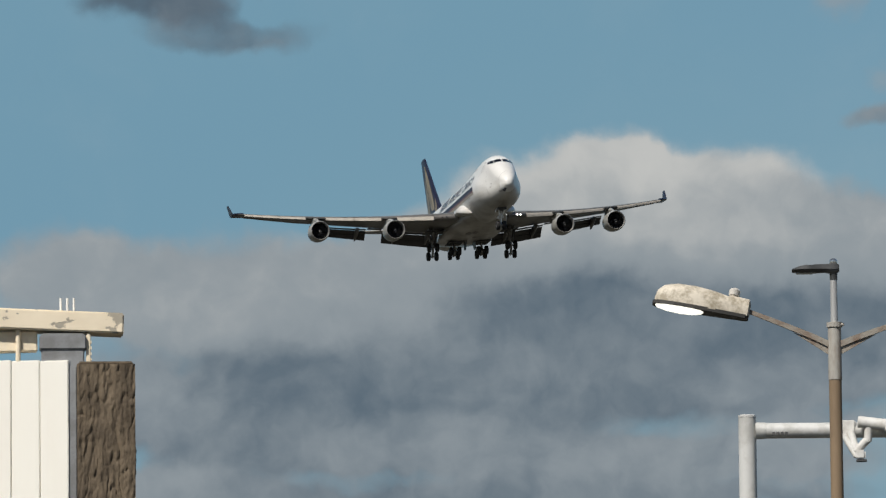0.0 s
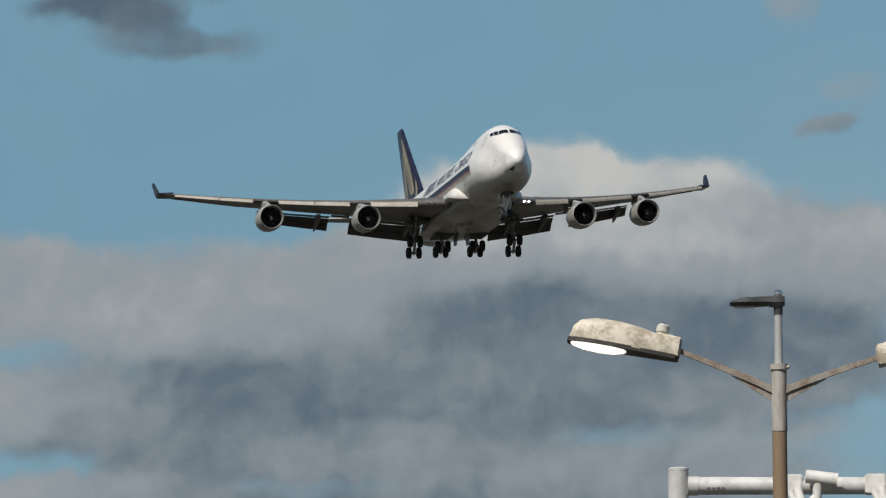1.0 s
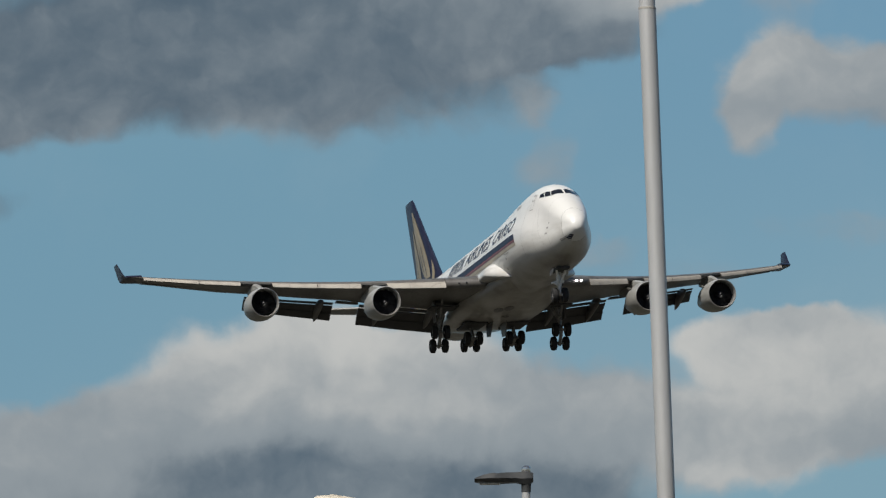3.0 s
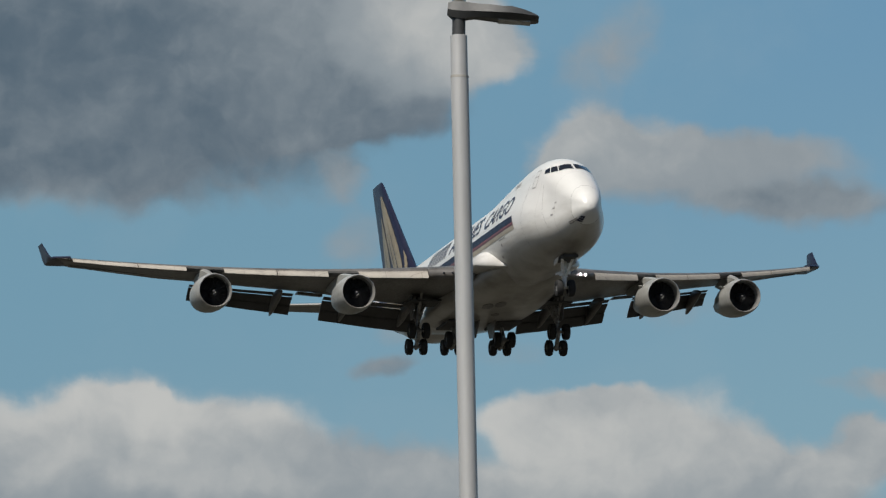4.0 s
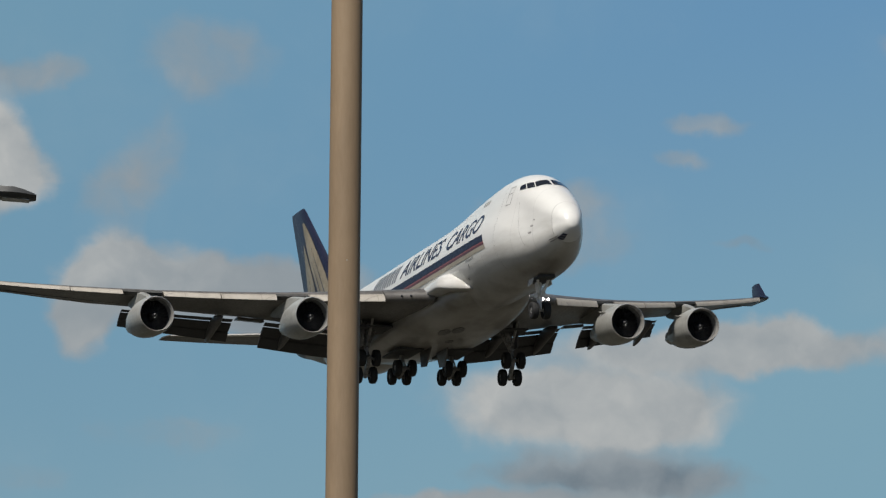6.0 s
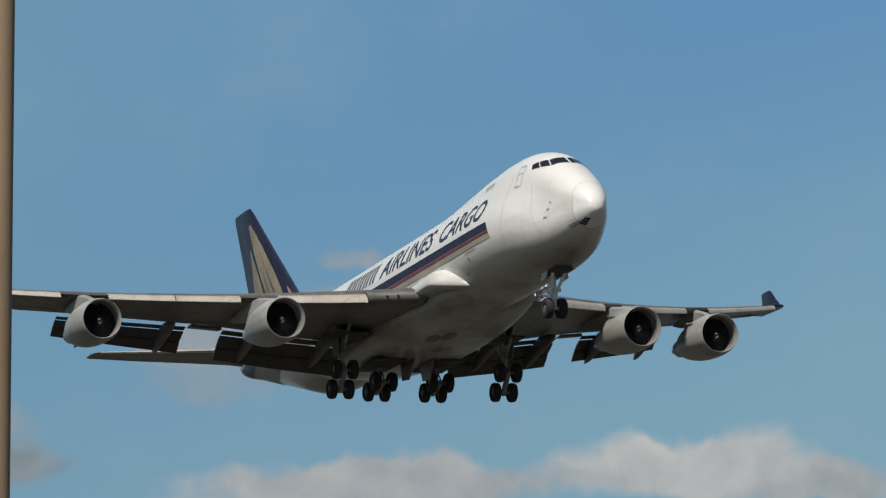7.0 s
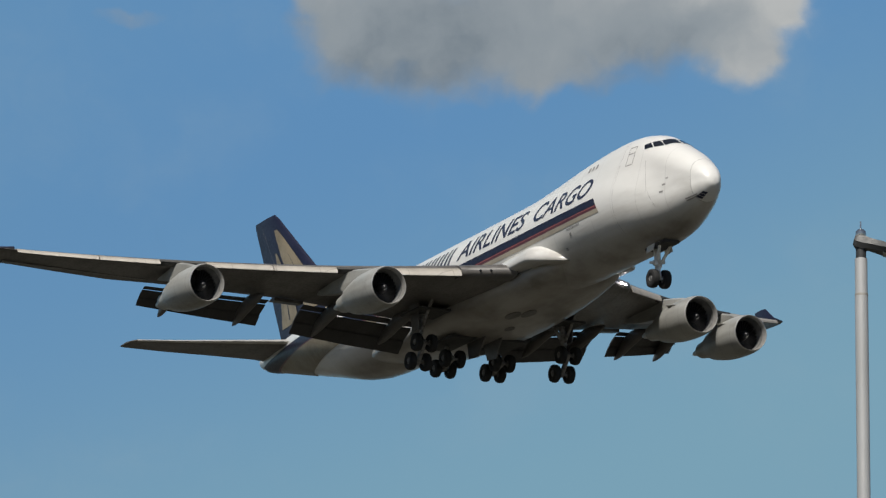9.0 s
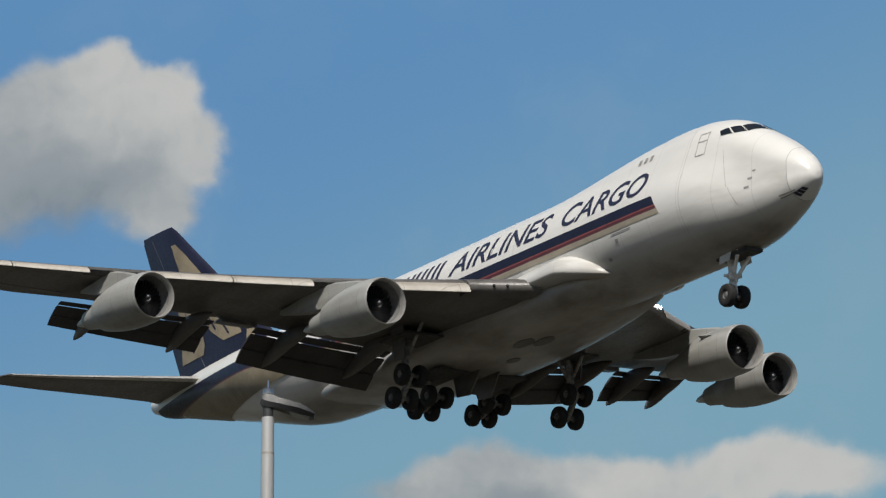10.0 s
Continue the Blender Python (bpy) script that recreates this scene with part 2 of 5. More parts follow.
# ---- sky backdrop ----
# banks of cloud: azimuth, height, half width, half height (degrees), tone (0 slate, 1 sunlit), cover
CLOUDS = {
    "bank_low": [(15.0, 5.95, 2.21, 0.42, 0.08, 1.00), (10.55, 8.48, 1.05, 0.19, 0.14, 0.50), (9.63, 6.13, 1.58, 0.58, 0.55, 1.00), (11.11, 5.87, 1.32, 0.42, 0.60, 1.00), (13.06, 5.35, 3.68, 0.68, 0.20, 1.00), (15.18, 5.44, 2.63, 0.58, 0.22, 1.00), (15.5, 5.15, 1.5, 0.2, 0.5, 0.6), (11.38, 4.72, 2.53, 0.47, 0.20, 1.00), (9.48, 5.03, 1.05, 0.42, 0.50, 0.90), (12.22, 4.61, 1.21, 0.26, 0.40, 0.80), (14.38, 4.40, 2.53, 0.32, 0.36, 0.95), (9.33, 4.16, 1.32, 0.24, 0.60, 0.90), (13.06, 4.03, 3.68, 0.24, 0.24, 0.95), (10.26, 4.08, 1.05, 0.32, 0.30, 0.80), (16.06, 4.75, 1.05, 0.21, 0.40, 0.60)],
    "bank_mid": [(13.89, 6.43, 2.53, 0.37, 0.62, 1.00), (15.37, 6.55, 2.00, 0.28, 0.8, 1.00), (18.01, 6.19, 1.05, 0.45, 0.80, 1.00), (11.77, 6.14, 1.58, 0.47, 0.50, 0.95), (18.36, 9.30, 0.37, 0.47, 0.60, 0.90), (16.39, 8.75, 0.32, 0.37, 0.50, 0.50), (17.34, 7.69, 0.79, 0.18, 0.40, 0.30), (16.67, 7.56, 0.37, 0.13, 0.30, 0.50)],
    "roof_dark": [(12.56, 9.73, 3.79, 0.58, 0.08, 1.00), (10.97, 9.20, 1.37, 0.37, 0.20, 1.00), (9.86, 8.74, 0.74, 0.21, 0.05, 0.80), (15.76, 9.92, 1.58, 0.21, 0.20, 0.90), (13.79, 10.65, 2.95, 0.74, 0.10, 1.00), (16.40, 10.41, 0.63, 0.32, 0.50, 0.50), (16.8, 10.75, 0.7, 0.42, 0.82, 1.00), (14.06, 9.92, 2.74, 0.39, 0.28, 0.50), (12.83, 9.28, 3.79, 0.34, 0.28, 0.50), (14.9, 11.51, 2.3, 0.63, 0.3, 1.00)],
    "bank_right": [(18.80, 9.72, 0.63, 0.38, 0.66, 1.00), (19.87, 9.53, 1.21, 0.29, 0.52, 0.90), (20.45, 9.13, 1.05, 0.25, 0.30, 0.75), (19.28, 9.25, 0.79, 0.21, 0.34, 0.50), (16.30, 9.41, 0.26, 0.29, 0.45, 0.45), (14.35, 6.85, 1.74, 0.55, 0.80, 1.00), (14.24, 7.12, 1.00, 0.21, 1.00, 0.80), (18.10, 7.04, 0.63, 0.24, 1.00, 0.80), (13.61, 6.61, 1.05, 0.42, 0.65, 1.00), (16.20, 6.52, 1.37, 0.42, 0.50, 1.00), (18.84, 6.86, 1.21, 0.58, 0.76, 1.00), (20.16, 6.62, 1.16, 0.42, 0.70, 1.00), (21.17, 6.92, 0.37, 0.32, 0.65, 1.00), (17.26, 6.26, 4.74, 0.26, 0.50, 1.00)],
    "tower_left": [(15.7, 10.85, 1.1, 0.95, 0.36, 1.00), (16.95, 10.92, 0.79, 0.55, 0.90, 1.00), (16.16, 10.17, 1.26, 0.37, 0.20, 1.00), (17.59, 10.72, 0.47, 0.42, 0.55, 0.80), (18.83, 9.52, 0.58, 0.29, 0.72, 0.60), (17.3, 10.66, 0.6, 0.50, 0.86, 1.00), (16.9, 10.45, 0.45, 0.3, 0.72, 0.8), (16.57, 11.44, 0.68, 0.42, 0.72, 0.90), (17.85, 11.51, 0.68, 0.18, 0.50, 0.45), (19.46, 11.63, 0.68, 0.42, 0.50, 0.50), (18.61, 10.44, 0.47, 0.37, 0.50, 0.45), (18.9, 10.8, 0.35, 0.4, 0.55, 0.42), (22.94, 9.88, 0.95, 0.26, 0.50, 0.42), (23.90, 10.69, 0.32, 0.12, 0.50, 0.40)],
    "heap_right": [(23.09, 8.38, 1.47, 0.45, 0.72, 1.00), (23.35, 7.75, 1.37, 0.24, 0.32, 0.75), (22.30, 7.44, 1.58, 0.17, 0.60, 0.90), (18.64, 7.31, 0.53, 0.13, 0.75, 0.90), (19.11, 8.16, 1.11, 0.21, 0.50, 0.30), (16.83, 7.92, 0.42, 0.14, 0.50, 0.35), (24.45, 8.96, 1.89, 0.26, 0.65, 0.95), (27.22, 9.12, 1.21, 0.34, 0.78, 1.00), (28.54, 8.86, 0.84, 0.24, 0.65, 0.90), (24.14, 11.07, 0.47, 0.13, 0.50, 0.40), (22.70, 10.28, 0.74, 0.24, 0.55, 0.50), (24.62, 9.88, 0.29, 0.08, 0.40, 0.35)],
    "puffs_end": [(32.12, 16.30, 1.00, 0.37, 0.5, 1.00), (31.09, 16.17, 0.47, 0.32, 0.56, 0.80), (32.89, 15.94, 0.53, 0.50, 0.5, 1.00), (33.44, 16.05, 0.58, 0.47, 0.54, 0.85), (33.22, 15.58, 0.68, 0.39, 0.46, 0.70), (31.70, 15.71, 1.05, 0.39, 0.44, 0.90), (32.03, 15.38, 1.05, 0.39, 0.30, 0.65), (34.15, 16.22, 0.89, 0.53, 0.74, 1.00), (34.62, 16.6, 0.42, 0.32, 0.95, 1.00), (34.95, 16.08, 0.45, 0.3, 0.74, 1.00), (35.15, 16.42, 0.45, 0.35, 0.95, 1.00), (35.42, 16.0, 0.4, 0.42, 0.85, 1.00), (35.1, 15.5, 0.36, 0.4, 0.7, 0.75), (34.3, 15.7, 0.8, 0.36, 0.42, 0.85), (34.0, 15.3, 0.8, 0.3, 0.3, 0.4), (33.07, 15.26, 0.26, 0.29, 0.50, 0.50), (30.48, 16.37, 0.58, 0.26, 0.50, 0.70), (29.30, 15.71, 0.47, 0.12, 0.50, 0.40), (26.14, 11.67, 0.37, 0.18, 0.55, 0.40), (38.38, 13.01, 0.79, 0.26, 0.70, 0.90), (38.75, 12.69, 0.53, 0.21, 0.40, 0.70), (39.60, 12.96, 0.79, 0.34, 0.85, 0.95), (41.05, 12.97, 1.11, 0.37, 0.95, 1.00), (37.98, 12.80, 1.05, 0.21, 0.60, 0.70)],
}


def sky_material():
    sh = Shader("cloudy_sky")
    tree = sh.tree
    uv = tree.nodes.new("ShaderNodeUVMap")
    uv.uv_map = "sky"
    base = uv.outputs[0]

    def warp(scale, amount, detail):
        tex = sh.node("ShaderNodeTexNoise", Vector=base, Scale=scale, Detail=detail, Roughness=0.55)
        centred = tree.nodes.new("ShaderNodeVectorMath")
        centred.operation = "SUBTRACT"
        tree.links.new(tex.outputs[1], centred.inputs[0])
        centred.inputs[1].default_value = (0.5, 0.5, 0.5)
        scaled = tree.nodes.new("ShaderNodeVectorMath")
        scaled.operation = "MULTIPLY"
        tree.links.new(centred.outputs[0], scaled.inputs[0])
        scaled.inputs[1].default_value = (amount, amount * 0.8, 0)
        return scaled.outputs[0]

    moved = base
    for w in (warp(0.8, 0.8, 3.0), warp(3.0, 0.27, 8.0)):
        add = tree.nodes.new("ShaderNodeVectorMath")
        add.operation = "ADD"
        tree.links.new(moved, add.inputs[0])
        tree.links.new(w, add.inputs[1])
        moved = add.outputs[0]
    clear, weight, tone = 1.0, 0.0001, 0.0
    for bank in CLOUDS.values():
        for az, el, rx, ry, shade, cover in bank:
            off = tree.nodes.new("ShaderNodeVectorMath")
            off.operation = "SUBTRACT"
            tree.links.new(moved, off.inputs[0])
            off.inputs[1].default_value = (az, el, 0)
            norm = tree.nodes.new("ShaderNodeVectorMath")
            norm.operation = "MULTIPLY"
            tree.links.new(off.outputs[0], norm.inputs[0])
            norm.inputs[1].default_value = (1 / rx, 1 / ry, 0)
            dist = tree.nodes.new("ShaderNodeVectorMath")
            dist.operation = "LENGTH"
            tree.links.new(norm.outputs[0], dist.inputs[0])
            w = sh.ramp(dist.outputs["Value"], 0.3, 1.4, cover, 0.0)
            clear = sh.math("MULTIPLY", clear, sh.math("SUBTRACT", 1.0, w))
            weight = sh.math("ADD", weight, w)
            tone = sh.math("MULTIPLY_ADD", w, shade, tone)
    toward = tree.nodes.new("ShaderNodeVectorMath")
    toward.operation = "ADD"
    tree.links.new(moved, toward.inputs[0])
    toward.inputs[1].default_value = (-0.10, 0.16, 0.0)
    relief = sh.math("SUBTRACT", sh.noise(moved, 1.1, 5.0, 0.5), sh.noise(toward.outputs[0], 1.1, 5.0, 0.5))
    billow = sh.noise(moved, 1.3, 5.0, 0.52)
    curl = sh.noise(base, 5.0, 4.0, 0.5)
    cover = sh.math("SUBTRACT", 1.0, clear)
    cover = sh.math("ADD", cover, sh.math("MULTIPLY", sh.math("SUBTRACT", billow, 0.5), 0.75))
    alpha = sh.ramp(cover, 0.13, 0.74, 0.0, 0.97)
    tone = sh.math("DIVIDE", tone, weight)
    tone = sh.math("ADD", tone, sh.math("MULTIPLY", sh.math("SUBTRACT", billow, 0.5), 0.34))
    tone = sh.math("ADD", tone, sh.math("MULTIPLY", relief, 0.45))
    tone = sh.math("ADD", tone, sh.math("MULTIPLY", sh.math("SUBTRACT", curl, 0.5), 0.08), clamp=True)
    split = sh.node("ShaderNodeSeparateXYZ", Vector=base)
    tilt = sh.math("MULTIPLY_ADD", split.outputs[0], -0.345, split.outputs[1])
    east = sh.ramp(split.outputs[0], 13.0, 33.0)
    pale = sh.mix(east, rgb(0.21, 0.352, 0.432), rgb(0.192, 0.356, 0.462))
    blue = sh.mix(east, rgb(0.166, 0.315, 0.418), rgb(0.112, 0.262, 0.478))
    air = sh.mix(sh.ramp(tilt, -0.6, 4.2), pale, blue)
    haze = sh.noise(moved, 0.5, 6.0, 0.6)
    air = sh.mix(sh.ramp(haze, 0.45, 0.8, 0.0, 0.16), air, rgb(0.3, 0.4, 0.46))
    dark = sh.mix(sh.ramp(tone, 0.0, 0.5), rgb(0.088, 0.126, 0.165), rgb(0.275, 0.31, 0.335))
    cloud = sh.mix(sh.ramp(tone, 0.45, 1.0), dark, rgb(0.53, 0.532, 0.515))
    out = sh.mix(alpha, air, cloud)
    em = sh.node("ShaderNodeEmission", Color=out, Strength=1.0)
    tree.links.new(em.outputs[0], tree.nodes["Material Output"].inputs[0])
    return sh.mat


def sky_backdrop():
    """A sheet of sky far behind everything, part of a sphere round the place."""
    bm = bmesh.new()
    layer = bm.loops.layers.uv.new("sky")
    radius, grid = 4600.0, []
    for i in range(41):
        az = -8.0 + i * 1.75
        row = []
        for j in range(25):
            el = -4.0 + j * 1.5
            row.append((bm.verts.new((radius * math.sin(radians(az)) * math.cos(radians(el)), radius * math.cos(radians(az)) * math.cos(radians(el)), radius * math.sin(radians(el)))), az, el))
        grid.append(row)
    for i in range(40):
        for j in range(24):
            quad = (grid[i][j], grid[i][j + 1], grid[i + 1][j + 1], grid[i + 1][j])
            face = bm.faces.new([q[0] for q in quad])
            for loop, q in zip(face.loops, quad):
                loop[layer].uv = (q[1], q[2])
    mesh = bpy.data.meshes.new("backdrop")
    bm.to_mesh(mesh)
    mesh.materials.append(sky_material())
    tagged(new("backdrop", mesh), "blue afternoon sky with grey and sunlit banks of cloud", kind="structure")


sky_backdrop()


# ---- mesh helpers ----
def finish(name, bm, materials, parent=None, label="", smooth=True, angle=40):
    mesh = bpy.data.meshes.new(name)
    bmesh.ops.recalc_face_normals(bm, faces=bm.faces)
    for face in bm.faces:
        face.smooth = smooth
    if smooth:
        for edge in bm.edges:
            if len(edge.link_faces) == 2 and edge.calc_face_angle(0) > radians(angle):
                edge.smooth = False
    bm.to_mesh(mesh)
    bm.free()
    for m in materials if isinstance(materials, (list, tuple)) else [materials]:
        mesh.materials.append(m)
    ob = new(name, mesh)
    ob.parent = parent
    if label:
        ob["label"] = label
    return ob


def part(name, bm, material, parent, label="", smooth=True, angle=40):
    return finish(name, bm, material, parent, label, smooth, angle)


def rings(bm, loops, close=True, cap=(True, True), index=0):
    """Skin a row of rings of points."""
    made = [[bm.verts.new(p) for p in ring] for ring in loops]
    count = len(made[0])
    for a, b in zip(made, made[1:]):
        for i in range(count if close else count - 1):
            f = bm.faces.new((a[i], a[(i + 1) % count], b[(i + 1) % count], b[i]))
            f.material_index = index
    for flag, ring in ((cap[0], made[0]), (cap[1], made[-1])):
        if flag and count > 2:
            bm.faces.new(ring).material_index = index
    return made


def revolve(bm, profile, m=Matrix(), seg=32, cap=(False, False), index=0):
    """profile: (along z, radius)."""
    loops = [[m @ Vector((r * math.cos(2 * math.pi * k / seg), r * math.sin(2 * math.pi * k / seg), z)) for k in range(seg)] for z, r in profile]
    return rings(bm, loops, True, cap, index)


def rod(bm, a, b, ra, rb=None, seg=14, index=0):
    a, b = Vector(a), Vector(b)
    m = Matrix.Translation(a) @ (b - a).to_track_quat("Z", "Y").to_matrix().to_4x4()
    return revolve(bm, [(0, ra), ((b - a).length, ra if rb is None else rb)], m, seg, (True, True), index)


def box(bm, lo, hi, m=Matrix(), bevel=0.0, index=0):
    made = bmesh.ops.create_cube(bm, size=1.0)["verts"]
    lo, hi = Vector(lo), Vector(hi)
    for v in made:
        v.co = m @ Vector(((lo[k] + hi[k]) / 2 + v.co[k] * (hi[k] - lo[k]) for k in range(3)))
    faces = {f for v in made for f in v.link_faces}
    for f in faces:
        f.material_index = index
    if bevel:
        edges = {e for f in faces for e in f.edges}
        bmesh.ops.bevel(bm, geom=list(edges), offset=bevel, segments=2, affect="EDGES", clamp_overlap=True)


def slab(bm, outline, thick, index=0):
    """A plate from a list of corners, thickened along its normal by thick to both sides."""
    pts = [Vector(p) for p in outline]
    nrm = (pts[1] - pts[0]).cross(pts[2] - pts[0]).normalized() * thick
    rings(bm, [[p - nrm for p in pts], [p + nrm for p in pts]], True, (True, True), index)


# ---- ground ----
def ground():
    bm = bmesh.new()
    steps = [[(r * math.cos(2 * math.pi * k / 48), r * math.sin(2 * math.pi * k / 48), 0.0) for k in range(48)] for r in (0.5, 30, 90, 400, 1500, 4590)]
    rings(bm, steps, True, (True, False))
    tagged(finish("ground", bm, GROUND, smooth=False), "flat airfield ground of worn grass and tarmac", kind="structure")


ground()


# ---- cargo jet: x to port, y aft from 32 m behind the nose, z up from the body's axis ----
# station aft of the nose, keel, crown, half width, radius of the upper lobe
STATIONS = [
    (0.7, -0.62, -0.52, 0.04, 0.04), (0.74, -0.82, -0.28, 0.25, 0.25), (0.9, -1.04, 0.06, 0.5, 0.5), (1.3, -1.38, 0.56, 0.8, 0.8), (2.05, -1.82, 1.2, 1.14, 1.14),
    (3.0, -2.24, 1.88, 1.48, 1.44), (4.4, -2.68, 2.7, 1.92, 1.74), (5.4, -2.92, 3.28, 2.24, 1.84), (6.4, -3.08, 3.78, 2.54, 1.95),
    (8.0, -3.2, 4.2, 2.9, 2.1), (10.0, -3.25, 4.38, 3.13, 2.2), (13.0, -3.25, 4.32, 3.25, 2.3), (16.0, -3.25, 4.08, 3.25, 2.5),
    (19.0, -3.25, 3.74, 3.25, 2.8), (22.0, -3.25, 3.46, 3.25, 3.1), (26.0, -3.25, 3.4, 3.25, 3.2), (46.0, -3.25, 3.3, 3.25, 3.25), (50.0, -2.65, 3.28, 3.18, 3.1),
    (55.0, -1.4, 3.22, 2.78, 2.45), (60.0, -0.1, 3.1, 2.05, 1.75), (65.0, 0.86, 2.9, 1.15, 1.0), (66.8, 1.3, 2.84, 0.8, 0.72), (68.0, 1.75, 2.75, 0.46, 0.42)]


def station(s):
    """Keel, crown, half width and upper radius at s, eased between the stations."""
    rows = STATIONS
    if s <= rows[0][0]:
        return rows[0][1:]
    for k in range(len(rows) - 1):
        if rows[k][0] <= s <= rows[k + 1][0]:
            a, b = rows[k], rows[k + 1]
            before, after = rows[max(k - 1, 0)], rows[min(k + 2, len(rows) - 1)]
            h = b[0] - a[0]
            t = (s - a[0]) / h
            out = []
            for c in range(1, 5):
                ma = (b[c] - before[c]) / max(b[0] - before[0], 1e-6) * h
                mb = (after[c] - a[c]) / max(after[0] - a[0], 1e-6) * h
                if a[c] == b[c]:
                    ma = mb = 0.0
                out.append((2 * t ** 3 - 3 * t * t + 1) * a[c] + (t ** 3 - 2 * t * t + t) * ma + (3 * t * t - 2 * t ** 3) * b[c] + (t ** 3 - t * t) * mb)
            return tuple(out)
    return rows[-1][1:]


def skin(s, phi, lift=0.0):
    """A point of the body's skin: phi in degrees from the crown, positive to port."""
    keel, crown, half, top = station(s)
    low_mid = keel + half if crown - keel > 2 * half else (keel + crown) / 2
    low_h = low_mid - keel
    up_mid = crown - top
    cz = (keel + crown) / 2
    dx, dz = math.sin(radians(phi)), math.cos(radians(phi))

    def reach(mid, rx, rz):
        a = dx * dx / rx ** 2 + dz * dz / rz ** 2
        b = dz * (cz - mid) / rz ** 2
        c = (cz - mid) ** 2 / rz ** 2 - 1
        disc = b * b - a * c
        return (-b + math.sqrt(disc)) / a if disc > 0 else 0.0

    # the flank runs straight between the lower and the upper lobe
    wide = min(top, half)
    r = 0.01
    for k in range(9):
        u = k / 8
        r = max(r, reach(low_mid + (up_mid - low_mid) * u, half + (wide - half) * u, low_h + (top - low_h) * u))
    r += lift
    return Vector((r * dx, s - 32.0, cz + r * dz))


def side(s, z, lift=0.02, port=False):
    """The point of the flank at height z."""
    lo, hi = 2.0, 178.0
    for _ in range(26):
        mid = (lo + hi) / 2
        if skin(s, mid, lift).z > z:
            lo = mid
        else:
            hi = mid
    p = skin(s, lo, lift)
    return p if port else Vector((-p.x, p.y, p.z))


def crown_angle(s, z):
    """The angle from the crown at which the skin lies at height z."""
    lo, hi = 0.0, 90.0
    for _ in range(24):
        mid = (lo + hi) / 2
        if skin(s, mid).z > z:
            lo = mid
        else:
            hi = mid
    return lo


def patch(bm, rows, flip=False):
    """A sheet from rows of points."""
    grid = [[bm.verts.new(p) for p in row] for row in rows]
    for a, b in zip(grid, grid[1:]):
        for i in range(len(a) - 1):
            bm.faces.new((a[i], a[i + 1], b[i + 1], b[i]))


def skin_patch(bm, corners, lift, nu=8, nv=6):
    """A four-cornered sheet laid on the skin: corners as (s, phi), in order round it."""
    (s0, p0), (s1, p1), (s2, p2), (s3, p3) = corners
    rows = []
    for j in range(nv + 1):
        v = j / nv
        row = []
        for i in range(nu + 1):
            u = i / nu
            s = (1 - u) * (1 - v) * s0 + u * (1 - v) * s1 + u * v * s2 + (1 - u) * v * s3
            p = (1 - u) * (1 - v) * p0 + u * (1 - v) * p1 + u * v * p2 + (1 - u) * v * p3
            row.append(skin(s, p, lift))
        rows.append(row)
    patch(bm, rows)


def band(bm, s0, s1, top, low, lift, step=0.5, slant=0.0):
    """A stripe along the starboard flank between two heights, each a function of s."""
    count = max(2, int((s1 - s0) / step))
    rows = []
    for i in range(count + 1):
        row = []
        for j in range(13):
            v = j / 12
            s = s0 - slant * v * (1 - i / count) + (s1 - s0) * i / count
            row.append(side(s, top(s) * (1 - v) + low(s) * v, lift))
        rows.append(row)
    patch(bm, rows)


def lettering(word, s_nose, s_tail, z_low, z_high, parent):
    """Letters wrapped on the starboard flank, read from the tail to the nose."""
    curve = bpy.data.curves.new("lettering", "FONT")
    curve.body, curve.shear, curve.resolution_u = word, 0.22, 4
    curve.offset = 0.012
    temp = new("lettering_source", curve)
    bpy.context.view_layer.update()
    mesh = bpy.data.meshes.new_from_object(temp)
    bpy.data.objects.remove(temp)
    bm = bmesh.new()
    bm.from_mesh(mesh)
    bmesh.ops.triangulate(bm, faces=bm.faces)
    bmesh.ops.subdivide_edges(bm, edges=[e for e in bm.edges if e.calc_length() > 0.15], cuts=2)
    xs, ys = [v.co.x for v in bm.verts], [v.co.y for v in bm.verts]
    x0, x1, y0, y1 = min(xs), max(xs), min(ys), max(ys)
    for v in bm.verts:
        s = s_tail + (s_nose - s_tail) * (v.co.x - x0) / (x1 - x0)
        v.co = side(s, z_low + (z_high - z_low) * (v.co.y - y0) / (y1 - y0), 0.022)
    bpy.data.meshes.remove(mesh)
    return part("lettering", bm, LETTER, parent, "dark navy slanted capital letters", smooth=False)


def airfoil(le, chord, z, thick, x, incidence=2.0, count=13, upright=False):
    """A closed section; le and chord along y. upright: a fin's section, spread in x at height z."""
    up, low = [], []
    for i in range(count):
        t = 0.5 * (1 - math.cos(math.pi * i / (count - 1)))
        h = 5 * thick * (0.2969 * math.sqrt(t) - 0.126 * t - 0.3516 * t * t + 0.2843 * t ** 3 - 0.1036 * t ** 4)
        camber = 0.0 if upright else 0.018 * math.sin(math.pi * t)
        up.append((t, camber + h))
        low.append((t, camber - h * (1.0 if upright else 0.8)))
    loop = up + low[-2:0:-1]
    pts = []
    for t, h in loop:
        if upright:
            pts.append((x + h * chord, le - 32.0 + t * chord, z))
        else:
            drop = -t * chord * math.sin(radians(incidence))
            pts.append((x, le - 32.0 + t * chord, z + h * chord + drop))
    return pts


